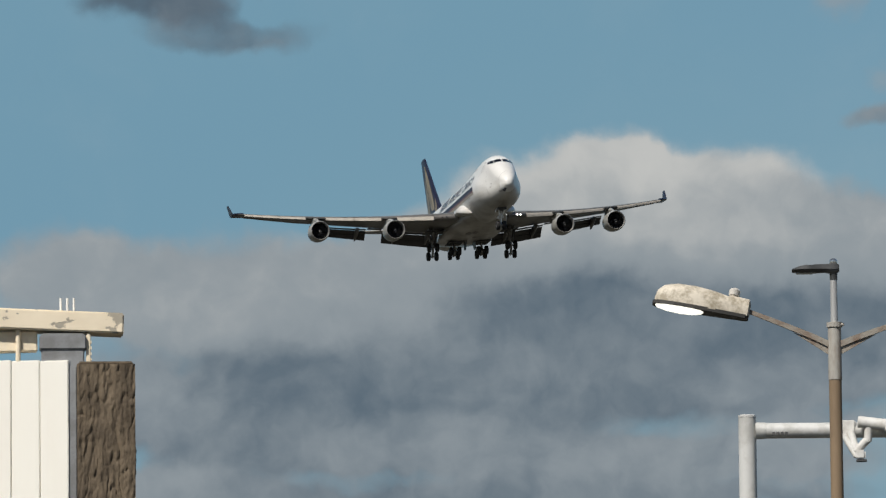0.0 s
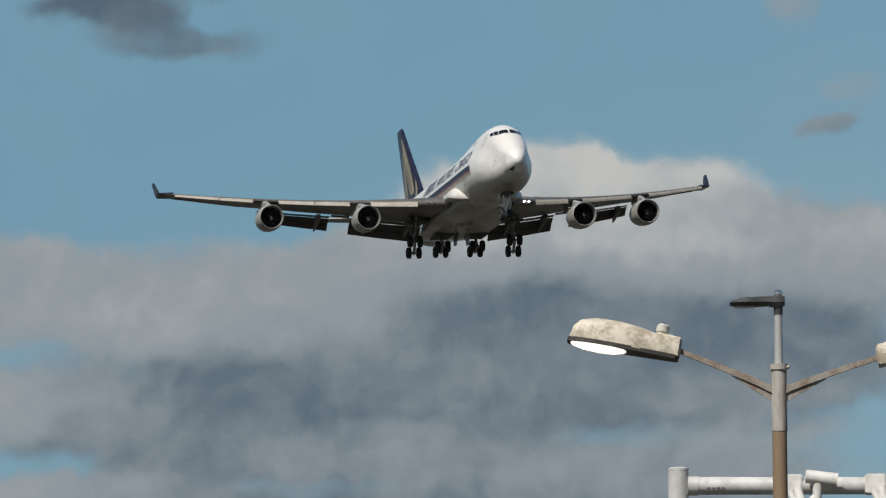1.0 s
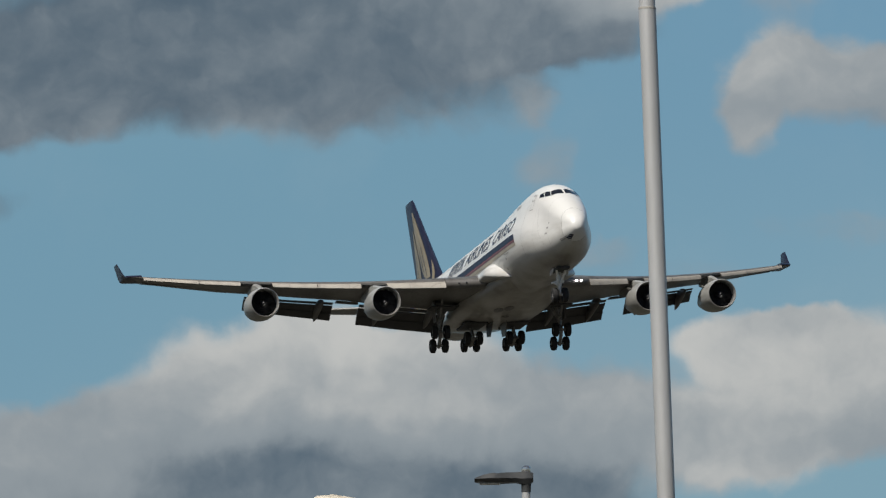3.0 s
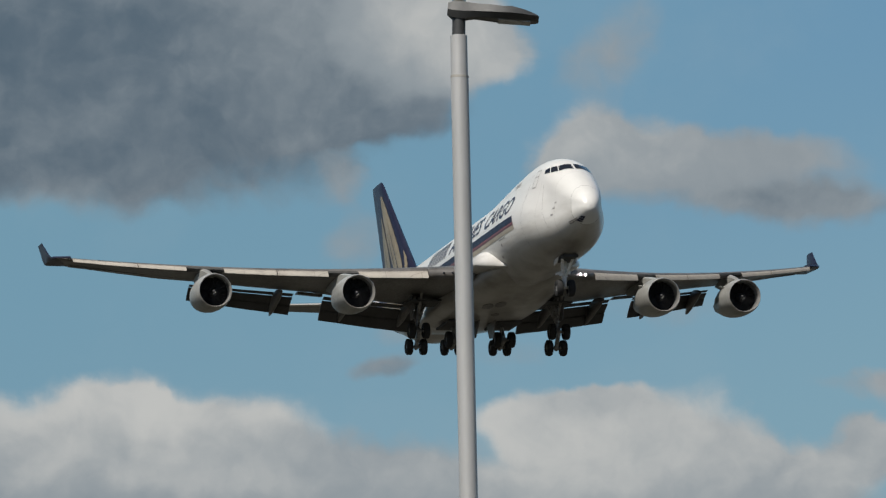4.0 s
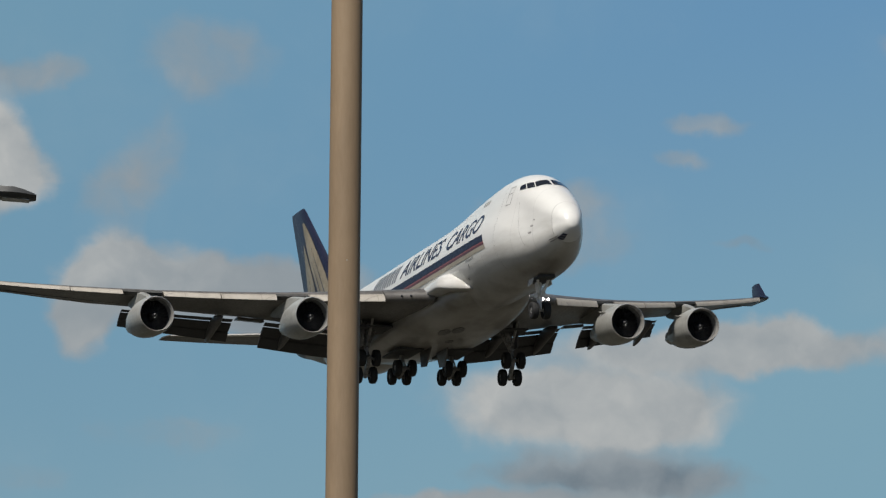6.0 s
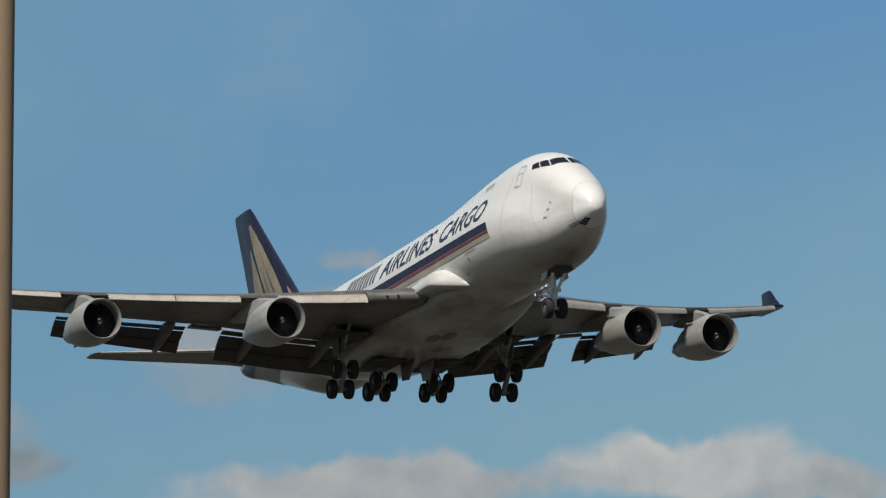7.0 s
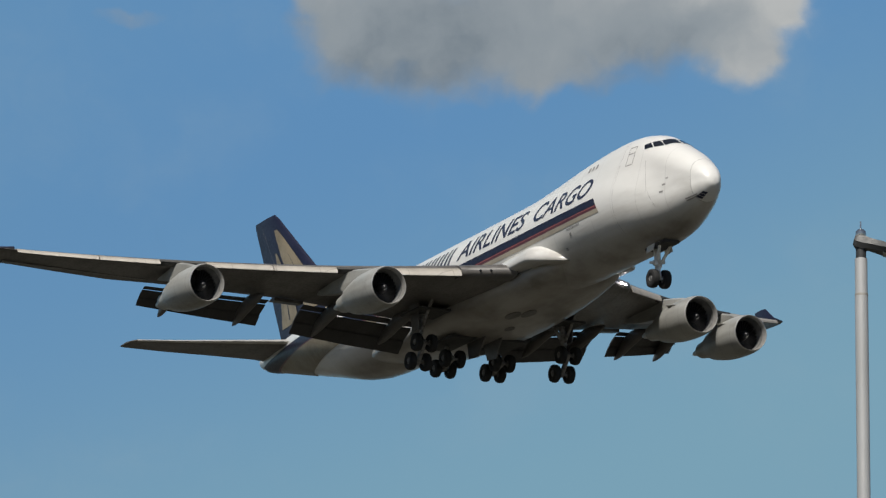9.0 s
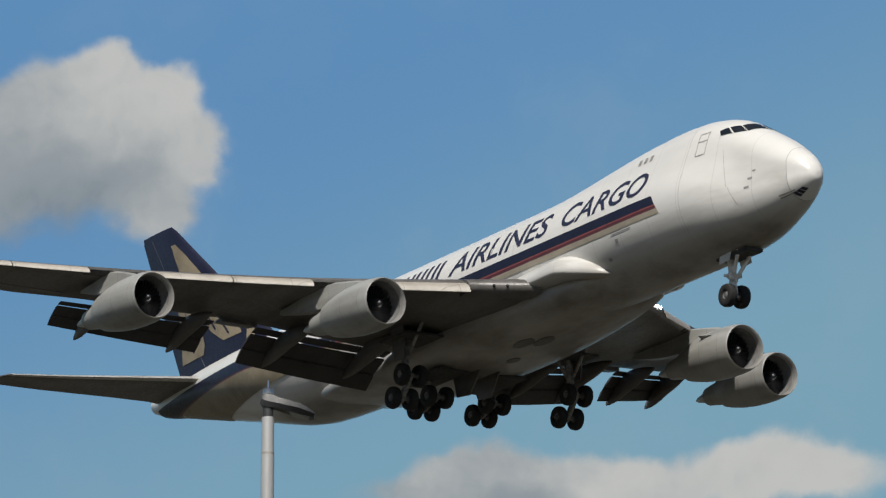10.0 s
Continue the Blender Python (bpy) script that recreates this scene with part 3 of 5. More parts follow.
def wing_at(y):
    """Leading edge, chord, height and thickness of the wing, y metres out."""
    le = 21.6 + (y - 3.4) * 0.868
    if y < 12.5:
        te = 37.3 + (y - 3.4) * 0.2
    else:
        te = 39.12 + (y - 12.5) * 0.55
    z = -1.93 + (y - 3.0) * 0.1 + 0.0026 * (y - 3.0) ** 2
    return le, te - le, z, 0.13 - 0.05 * min(y, 32) / 32


def wing_point(y, t, below=0.0, mirror=1):
    le, chord, z, thick = wing_at(y)
    return Vector((mirror * y, le - 32.0 + t * chord, z - t * chord * math.sin(radians(2.0)) - below))


def build_fuselage(jet):
    bm = bmesh.new()
    marks = [0.7, 0.71, 0.725, 0.75, 0.8, 0.85, 0.92, 1.0, 1.12, 1.25, 1.35, 1.7, 2.1, 2.5, 3, 3.5, 4, 4.5, 5, 5.5, 6, 6.5, 7, 7.6, 8.3, 9, 10, 11, 12, 13, 14.5, 16, 17.5, 19, 20.5, 22, 25, 29, 33, 37, 41, 45, 47, 49, 51, 53, 55, 57, 59, 61, 63, 65, 66.2, 67.2, 68.0]
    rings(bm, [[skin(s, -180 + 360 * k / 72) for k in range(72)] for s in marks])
    hull = part("fuselage", bm, WHITE_SKIN, jet, "white body, underside shade and weathering in the belly grey", angle=50)

    # belly fairing over the wing box, with a rounded shoulder at each wing root
    bm = bmesh.new()
    loops = []
    for i in range(25):
        t = i / 24
        s = 17.5 + 28.5 * t
        swell = math.sin(math.pi * t) ** 0.55 if 0 < t < 1 else 0.0
        w, low, high = 2.2 + 1.75 * swell, -2.6 - 1.3 * swell, -1.9 + 0.75 * swell * (1 - 0.55 * t)
        loop = []
        for k in range(40):
            a = 2 * math.pi * k / 40
            c, sn = math.cos(a), math.sin(a)
            x = w * abs(c) ** 0.72 * (1 if c >= 0 else -1)
            mid = (low + high) / 2
            loop.append((x, s - 32, mid + (high - low) / 2 * abs(sn) ** 0.8 * (1 if sn >= 0 else -1)))
        loops.append(loop)
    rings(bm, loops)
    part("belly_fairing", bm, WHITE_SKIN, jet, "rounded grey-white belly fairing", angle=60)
    for mirror in (1, -1):
        bm = bmesh.new()
        loops = []
        for i in range(15):
            t = i / 14
            r = math.sin(math.pi / 2 * min((t + 0.01) / 0.42, 1.0)) ** 0.6 * (1 - 0.2 * max(t - 0.5, 0))
            rise = min(t / 0.4, 1.0)
            loops.append([(mirror * (2.25 + 0.8 * rise + 1.02 * r * math.cos(2 * math.pi * k / 24)), 16.4 - 32 + 7.0 * t, -2.35 + 0.6 * rise + (0.95 if k < 12 else 0.35) * r * math.sin(2 * math.pi * k / 24)) for k in range(24)])
        rings(bm, loops)
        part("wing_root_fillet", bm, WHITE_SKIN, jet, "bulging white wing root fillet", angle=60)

    # glazing of the flight deck
    for mirror in (1, -1):
        for corners in (((4.6, None), (5.0, 2.7), (5.68, 3.18), (5.46, None)), ((5.06, 2.7), (5.72, 2.72), (6.24, 3.18), (5.75, 3.19)), ((5.8, 2.72), (6.55, 2.74), (6.8, 3.1), (6.32, 3.18))):
            bm = bmesh.new()
            skin_patch(bm, [(s, mirror * (1.5 if z is None else crown_angle(s, z))) for s, z in corners], 0.025)
            part("cockpit_window", bm, DARK_GLASS, hull, "dark flight deck window pane")
    # joint of the radome and of the nose door
    for name, s, w in (("radome_joint", 1.9, 0.022), ("nose_door_joint", 8.9, 0.018)):
        bm = bmesh.new()
        rings(bm, [[skin(s + d, k * 5.0, 0.012) for k in range(72)] for d in (0.0, w)], True, (False, False))
        part(name, bm, PANEL, hull, "thin grey joint line")
    bm = bmesh.new()
    rings(bm, [[skin(s, k * 5.0, 0.004) for k in range(72)] for s in (0.7, 0.71, 0.725, 0.75, 0.8, 0.85, 0.92, 1.0, 1.12, 1.25, 1.35, 1.5, 1.7, 1.9)], True, (True, False))
    part("radome", bm, RADOME, hull, "cleaner white radome")
    for phi0, phi1, st in ((-52, -104, 6.15), (-104, -128, 5.55)):
        bm = bmesh.new()
        skin_patch(bm, ((st, phi0), (st - 0.02, phi0), (st - 0.52, phi1), (st - 0.5, phi1)), 0.012, 2, 14)
        part("nose_door_edge", bm, PANEL, hull, "thin grey edge of the nose cargo door")
    # upper deck door and small windows, starboard
    bm = bmesh.new()
    for a, b, c, d in ((7.5, 7.54, 1.95, 3.25), (8.2, 8.24, 1.95, 3.25)):
        patch(bm, [[side(a, c + (d - c) * i / 6, 0.015) for i in range(7)], [side(b, c + (d - c) * i / 6, 0.015) for i in range(7)]])
    for z in (1.95, 2.75, 3.21):
        patch(bm, [[side(7.5 + 0.148 * i, z, 0.015) for i in range(6)], [side(7.5 + 0.148 * i, z + 0.05, 0.015) for i in range(6)]])
    part("upper_deck_door", bm, PANEL, hull, "outline of the upper deck door")
    for k in range(3):
        bm = bmesh.new()
        s = 12.3 + 0.52 * k
        patch(bm, [[side(s + 0.26 * i / 3, 2.86 + 0.34 * j / 4, 0.02) for j in range(5)] for i in range(4)])
        part("cabin_window", bm, PANEL, hull, "small grey cabin window")
    # probes and vents low on the nose
    for s, z, ln, hh in ((4.0, -0.25, 0.3, 0.12), (4.2, -0.7, 0.32, 0.12), (3.8, 0.15, 0.2, 0.08), (14.5, -1.2, 0.25, 0.2), (15.6, -1.9, 0.3, 0.16), (13.2, -0.75, 1.8, 0.06)):
        bm = bmesh.new()
        patch(bm, [[side(s + ln * i / 3, z + hh * j / 3, 0.02) for j in range(4)] for i in range(4)])
        part("skin_vent", bm, PANEL, hull, "small grey vent on the skin")
    # dark emblem under the radome, drawn as slanted bars, and lines of small unreadable marks
    for k in range(3):
        bm = bmesh.new()
        s = 1.28 + 0.2 * k
        skin_patch(bm, ((s - 0.1, -164), (s + 0.07, -164), (s + 0.2, -146), (s + 0.03, -146)), 0.03, 3, 4)
        part("emblem_bar", bm, LETTER, hull, "dark slanted emblem bar")
    for k in range(2):
        bm = bmesh.new()
        skin_patch(bm, ((1.7, -148 + 5 * k), (2.6, -144 + 5 * k), (2.6, -141 + 5 * k), (1.7, -145 + 5 * k)), 0.02, 5, 2)
        part("small_mark", bm, PANEL, hull, "line of small grey marks")

    # cheatline: navy, orange, maroon and beige, falling away under the tail
    def sweep(z, rise):
        def at(s):
            t = min(max((s - 43.0) / 11.0, 0.0), 1.0)
            return z + rise * t * t * (3 - 2 * t)
        return at

    for name, a, b, mat in (("navy_stripe", 0.5, -0.03, NAVY), ("orange_stripe", -0.03, -0.1, ORANGE), ("maroon_stripe", -0.1, -0.27, MAROON), ("beige_stripe", -0.27, -0.58, BEIGE)):
        bm = bmesh.new()
        band(bm, 11.18 - 0.56 * (0.5 - a), 43.0, sweep(a, 0), sweep(b, 0), 0.018, slant=0.56 * (a - b))
        part(name, bm, mat, hull, name.replace("_", " ") + " along the body")
    # navy and gold sweep round the tail cone
    for name, a, b, sa, sb, mat in (("tail_sweep_navy", 0.5, -0.06, 1.1, 0.9, NAVY), ("tail_sweep_maroon", -0.06, -0.16, 0.9, 0.92, MAROON), ("tail_sweep_gold", -0.16, -0.58, 0.92, -0.2, GOLD)):
        bm = bmesh.new()
        band(bm, 43.02, 66.8, sweep(a, sa), sweep(b, sb), 0.04, step=0.35)
        part(name, bm, mat, hull, name.split("_")[2] + " sweep round the tail cone")
    lettering("CARGO", 11.9, 19.8, 0.88, 2.16, hull)
    lettering("AIRLINES", 21.0, 30.9, 0.88, 2.16, hull)
    # the operator's own name beyond them: plain slanted blocks
    for k in range(5):
        bm = bmesh.new()
        s = 31.75 + 1.28 * k
        for u0, u1, v0, v1 in ((0.0, 0.3, 0.0, 1.0), (0.6, 0.9, 0.0, 1.0)):
            patch(bm, [[side(s + 0.28 * (1 - v) + 0.98 * u, 0.88 + 1.28 * v, 0.022) for v in (v0 + (v1 - v0) * j / 4 for j in range(5))] for u in (u0, (u0 + u1) / 2, u1)])
        part("name_block", bm, LETTER, hull, "pair of dark navy slanted bars")
    bm = bmesh.new()
    revolve(bm, [(-0.15, 0.32), (0.0, 0.36), (0.22, 0.3)], Matrix.Translation((0, 36.05, 2.34)) @ pose(0, 0, 0, -90), 16, (True, True))
    part("tail_exhaust", bm, ALLOY, hull, "metal tail exhaust")
    return hull


def build_wing(jet, mirror):
    bm = bmesh.new()
    loops = []
    for y in (2.4, 3.4, 5, 7, 9, 11, 12.5, 14, 17, 20, 23, 26, 29, 31.0):
        le, chord, z, thick = wing_at(y)
        loops.append(airfoil(le, chord * (0.9 if y < 22 else 1.0), z, thick, mirror * y, 2.6 - 0.16 * y))
    rings(bm, loops)
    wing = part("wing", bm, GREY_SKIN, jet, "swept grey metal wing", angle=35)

    # winglet
    bm = bmesh.new()
    le, chord, z, thick = wing_at(31.0)
    loops = []
    for out, up, back, ch in ((-1.1, -0.14, -1.0, 4.1), (0.0, 0.0, 0.0, 3.8), (0.16, 0.1, 0.6, 3.3), (0.25, 0.5, 1.4, 2.8), (0.35, 1.1, 2.3, 2.2), (0.46, 1.7, 3.2, 1.6)):
        loop = []
        for x, yy, zz in airfoil(0, ch, 0, 0.1 if up < 0.05 else 0.07, 0, 0.0):
            h = zz
            loop.append((mirror * (31.0 + out - (h if up > 0.3 else 0) * 0.9), le - 32 + back + yy + 32, z + up + h * (0.4 if up > 0.3 else 1.0)))
        loops.append(loop)
    rings(bm, loops)
    part("winglet", bm, NAVY, wing, "dark navy canted winglet", angle=35)

    # drooped leading edge flaps between the pylons
    for y0, y1, mat in ((3.5, 6.44, GREY_SKIN), (6.5, 10.9, KRUEGER), (12.9, 16.2, KRUEGER), (16.26, 19.7, KRUEGER), (22.2, 25.4, KRUEGER), (25.46, 29.8, KRUEGER)):
        bm = bmesh.new()
        loops = []
        for i in range(7):
            y = y0 + (y1 - y0) * i / 6
            le, chord, z, thick = wing_at(y)
            sc = 0.22 + chord * 0.054
            prof = [(0.10, 0.16), (-0.18, 0.10), (-0.42, -0.10), (-0.6, -0.40), (-0.68, -0.72), (-0.6, -0.76), (-0.5, -0.46), (-0.32, -0.2), (-0.1, 0.0), (0.1, 0.04)]
            if mat is GREY_SKIN:
                prof = [(0.6, 0.5), (0.2, 0.42), (-0.12, 0.28), (-0.34, 0.06), (-0.4, -0.16), (-0.3, -0.38), (0.0, -0.54), (0.6, -0.62)]
            loops.append([(mirror * y, le - 32 + a * sc, z + b * sc * (0.78 if mat is KRUEGER else 0.9)) for a, b in prof])
        rings(bm, loops)
        part("leading_edge_flap", bm, mat, wing, "drooped cream leading edge flap" if mat is KRUEGER else "grey inboard leading edge panel", angle=50)

    # dark filler beside the pylons: the open flap bays' shade put into its colour
    for y0, y1 in ((10.95, 12.85), (19.75, 22.15)):
        bm = bmesh.new()
        loops = []
        for y in (y0, (y0 + y1) / 2, y1):
            le, chord, z, thick = wing_at(y)
            loops.append([(mirror * y, le - 32 + a, z + b) for a, b in ((0.3, 0.16), (-0.06, 0.1), (-0.1, -0.06), (0.1, -0.22), (0.5, -0.24))])
        rings(bm, loops)
        part("flap_bay_shade", bm, WELL, wing, "dark filler coloured as the shade of a leading edge gap", angle=50)

    # trailing edge flaps in three slotted rows
    for y0, y1 in ((3.9, 11.4), (13.6, 20.9)):
        for k, (t0, dn, ln, ang) in enumerate(((0.895, 0.0, 0.055, 12), (0.957, 0.2, 0.105, 27), (1.06, 0.74, 0.082, 40))):
            bm = bmesh.new()
            loops = []
            for y in (y0, (y0 + y1) / 2, y1):
                le, chord, z, thick = wing_at(y)
                ref = chord if chord < 10.5 else 8.4 + chord * 0.2
                start = Vector((mirror * y, le - 32 + chord * 0.90 + (t0 - 0.9) * ref, z - chord * 0.031 - dn * ref / 9.5))
                loop = []
                for x, yy, zz in airfoil(32.0, ref * ln * 1.2, 0, 0.13, 0, 0):
                    c, s_ = math.cos(radians(ang)), math.sin(radians(ang))
                    loop.append(start + Vector((0, yy * c + zz * s_, -yy * s_ + zz * c)))
                loops.append(loop)
            rings(bm, loops)
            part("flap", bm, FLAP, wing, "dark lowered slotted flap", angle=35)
    # aileron and the spoilers' rear edge
    for y0, y1 in ((11.6, 13.4), (21.2, 29.5)):
        bm = bmesh.new()
        loops = []
        for y in (y0, y1):
            le, chord, z, thick = wing_at(y)
            k = 0.9 if y < 21 else 0.83
            start = Vector((mirror * y, le - 32 + chord * k, z - chord * (0.033 if y < 21 else -0.01)))
            loops.append([start + Vector((0, a, b)) for a, b in ((-0.4, 0.16), (0.3, 0.14), (0.62, 0.08), (0.62, 0.06), (0.25, 0.0), (-0.4, -0.06))])
        rings(bm, loops)
        part("aileron", bm, GREY_SKIN, wing, "grey aileron", angle=35)
    # flap track fairings
    for y, ln in ((5.6, 6.2), (9.9, 6.0), (14.9, 5.0), (19.4, 4.4)):
        bm = bmesh.new()
        le, chord, z, thick = wing_at(y)
        loops = []
        for i in range(13):
            t = i / 12
            r = 0.5 * (math.sin(math.pi * min(max(t, 0.015), 0.985)) ** 0.6)
            yy = le - 32 + chord * 0.6 + t * ln
            drop = 0.45 + 0.25 * t + (max(t - 0.45, 0) ** 1.3) * 1.6
            loops.append([(mirror * y + 0.5 * r * math.cos(2 * math.pi * k / 14), yy, z - chord * 0.021 - drop + (0.9 + 0.5 * t) * r * math.sin(2 * math.pi * k / 14)) for k in range(14)])
        rings(bm, loops)
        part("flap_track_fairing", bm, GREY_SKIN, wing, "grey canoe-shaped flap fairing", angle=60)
    # landing lights in the root
    for k in range(2):
        bm = bmesh.new()
        p = wing_point(4.95 + 0.55 * k, 0.0, 0.16, mirror) + Vector((0, -0.55, 0))
        bmesh.ops.create_uvsphere(bm, u_segments=12, v_segments=8, radius=0.09, matrix=Matrix.Translation(p))
        if mirror > 0:
            part("landing_light", bm, LAND_LIGHT, wing, "lit landing light")
        else:
            part("landing_light", bm, DARK_GLASS, wing, "dark glass of a landing light")
    return wing


def build_engine(jet, mirror, y, s, z):
    """A turbofan in its cowl; the inlet lip at s."""
    m = Matrix.Translation((mirror * y, s - 32, z)) @ pose(0, 0, 0, -90 + 2.0)
    bm = bmesh.new()
    revolve(bm, [(0.12, 1.3), (0.45, 1.37), (1.0, 1.41), (1.8, 1.42), (2.8, 1.38), (3.8, 1.27), (4.7, 1.1), (5.2, 0.98), (5.2, 0.93), (4.6, 1.0)], m, 48)
    revolve(bm, [(4.4, 0.88), (5.3, 0.78), (6.2, 0.66), (7.0, 0.54), (7.0, 0.49), (6.4, 0.54)], m, 32)
    cowl = part("engine_nacelle", bm, NACELLE, jet, "pale grey turbofan cowl with sooty streaks")
    bm = bmesh.new()
    revolve(bm, [(0.45, 1.17), (0.22, 1.18), (0.08, 1.21), (0.0, 1.25), (0.03, 1.275), (0.125, 1.303)], m, 48)
    part("inlet_lip", bm, LIP, cowl, "bare metal inlet lip")
    bm = bmesh.new()
    revolve(bm, [(0.44, 1.17), (0.9, 1.18), (1.5, 1.2)], m, 48)
    part("inlet_duct", bm, INLET, cowl, "grey inlet liner")
    for k in range(30):
        bm = bmesh.new()
        a = 2 * math.pi * k / 30
        pts = []
        for r, tw in ((0.34, 0.15), (0.75, 0.5), (1.19, 0.85)):
            da = 0.075
            pts.append((r, a - da, 1.36 - tw * 0.12, a + da, 1.36 + tw * 0.12))
        lo = [bm.verts.new(m @ Vector((r * math.cos(p), r * math.sin(p), zz))) for r, p, zz, q, z2 in pts]
        hi = [bm.verts.new(m @ Vector((r * math.cos(q), r * math.sin(q), z2))) for r, p, zz, q, z2 in pts]
        for i in range(2):
            bm.faces.new((lo[i], lo[i + 1], hi[i + 1], hi[i]))
        part("fan_blade", bm, FAN_DARK, cowl, smooth=False)
    bm = bmesh.new()
    revolve(bm, [(1.5, 1.2), (1.52, 0.3)], m, 32)
    part("fan_backing", bm, FAN_DARK, cowl, "dark space behind the fan", smooth=False)
    bm = bmesh.new()
    revolve(bm, [(0.5, 0.02), (0.54, 0.09), (0.68, 0.2), (0.9, 0.3), (1.3, 0.36)], m, 24, (True, False))
    spinner = part("spinner", bm, FAN_DARK, cowl, "dark spinner cone")
    bm = bmesh.new()
    loops = []
    for i in range(7):
        a = 0.6 + i * 0.22
        r0 = 0.1 + 0.014 * i
        loops.append([m @ Vector((r * math.cos(a), r * math.sin(a), 0.525 + (r - 0.08) * 1.1)) for r in (r0, r0 + 0.045)])
    rings(bm, loops, False, (False, False))
    part("spinner_mark", bm, SPINNER_MARK, cowl, "white comma painted on the spinner")
    bm = bmesh.new()
    revolve(bm, [(6.3, 0.42), (7.2, 0.36), (8.1, 0.16), (8.4, 0.03)], m, 24, (True, True))
    part("exhaust_cone", bm, ALLOY, cowl, "brown-grey metal exhaust cone")
    # strake on the cowl
    bm = bmesh.new()
    slab(bm, [m @ Vector((-mirror * 1.12, -0.84, 1.4)), m @ Vector((-mirror * 1.12, -0.84, 2.6)), m @ Vector((-mirror * 1.34, -1.02, 2.6))], 0.02)
    part("cowl_strake", bm, NACELLE, cowl, "small grey strake", smooth=False)
    # pylon
    bm = bmesh.new()
    le, chord, wz, thick = wing_at(y)
    loops = []
    y0 = s - 32
    for t in range(9):
        u = t / 8
        yy = y0 + 1.3 + u * (le - 32 + chord * 0.55 - y0 - 1.3)
        nac = z + (1.36 if yy < y0 + 3.2 else 1.36 - (yy - y0 - 3.2) * 0.17) - 0.2
        front = min(1.0, u * 2.1)
        top = nac + 0.2 + (wz - 0.1 - nac) * front ** 0.8 if yy < le - 32 + 0.6 else wz - 0.05 * (yy - le + 32)
        w = 0.05 + 0.3 * math.sin(math.pi * min(0.06 + u * 0.9, 1.0)) ** 0.6
        under = wz - 0.055 * chord
        low = nac if u < 0.4 else nac + (under - nac) * ((u - 0.4) / 0.6) ** 0.8
        loops.append([(mirror * y - w, yy, low), (mirror * y + w, yy, low), (mirror * y + w * 0.9, yy, top - 0.1), (mirror * y + w * 0.3, yy, top), (mirror * y - w * 0.3, yy, top), (mirror * y - w * 0.9, yy, top - 0.1)])
    rings(bm, loops)
    part("pylon", bm, NACELLE, jet, "pale grey engine pylon")


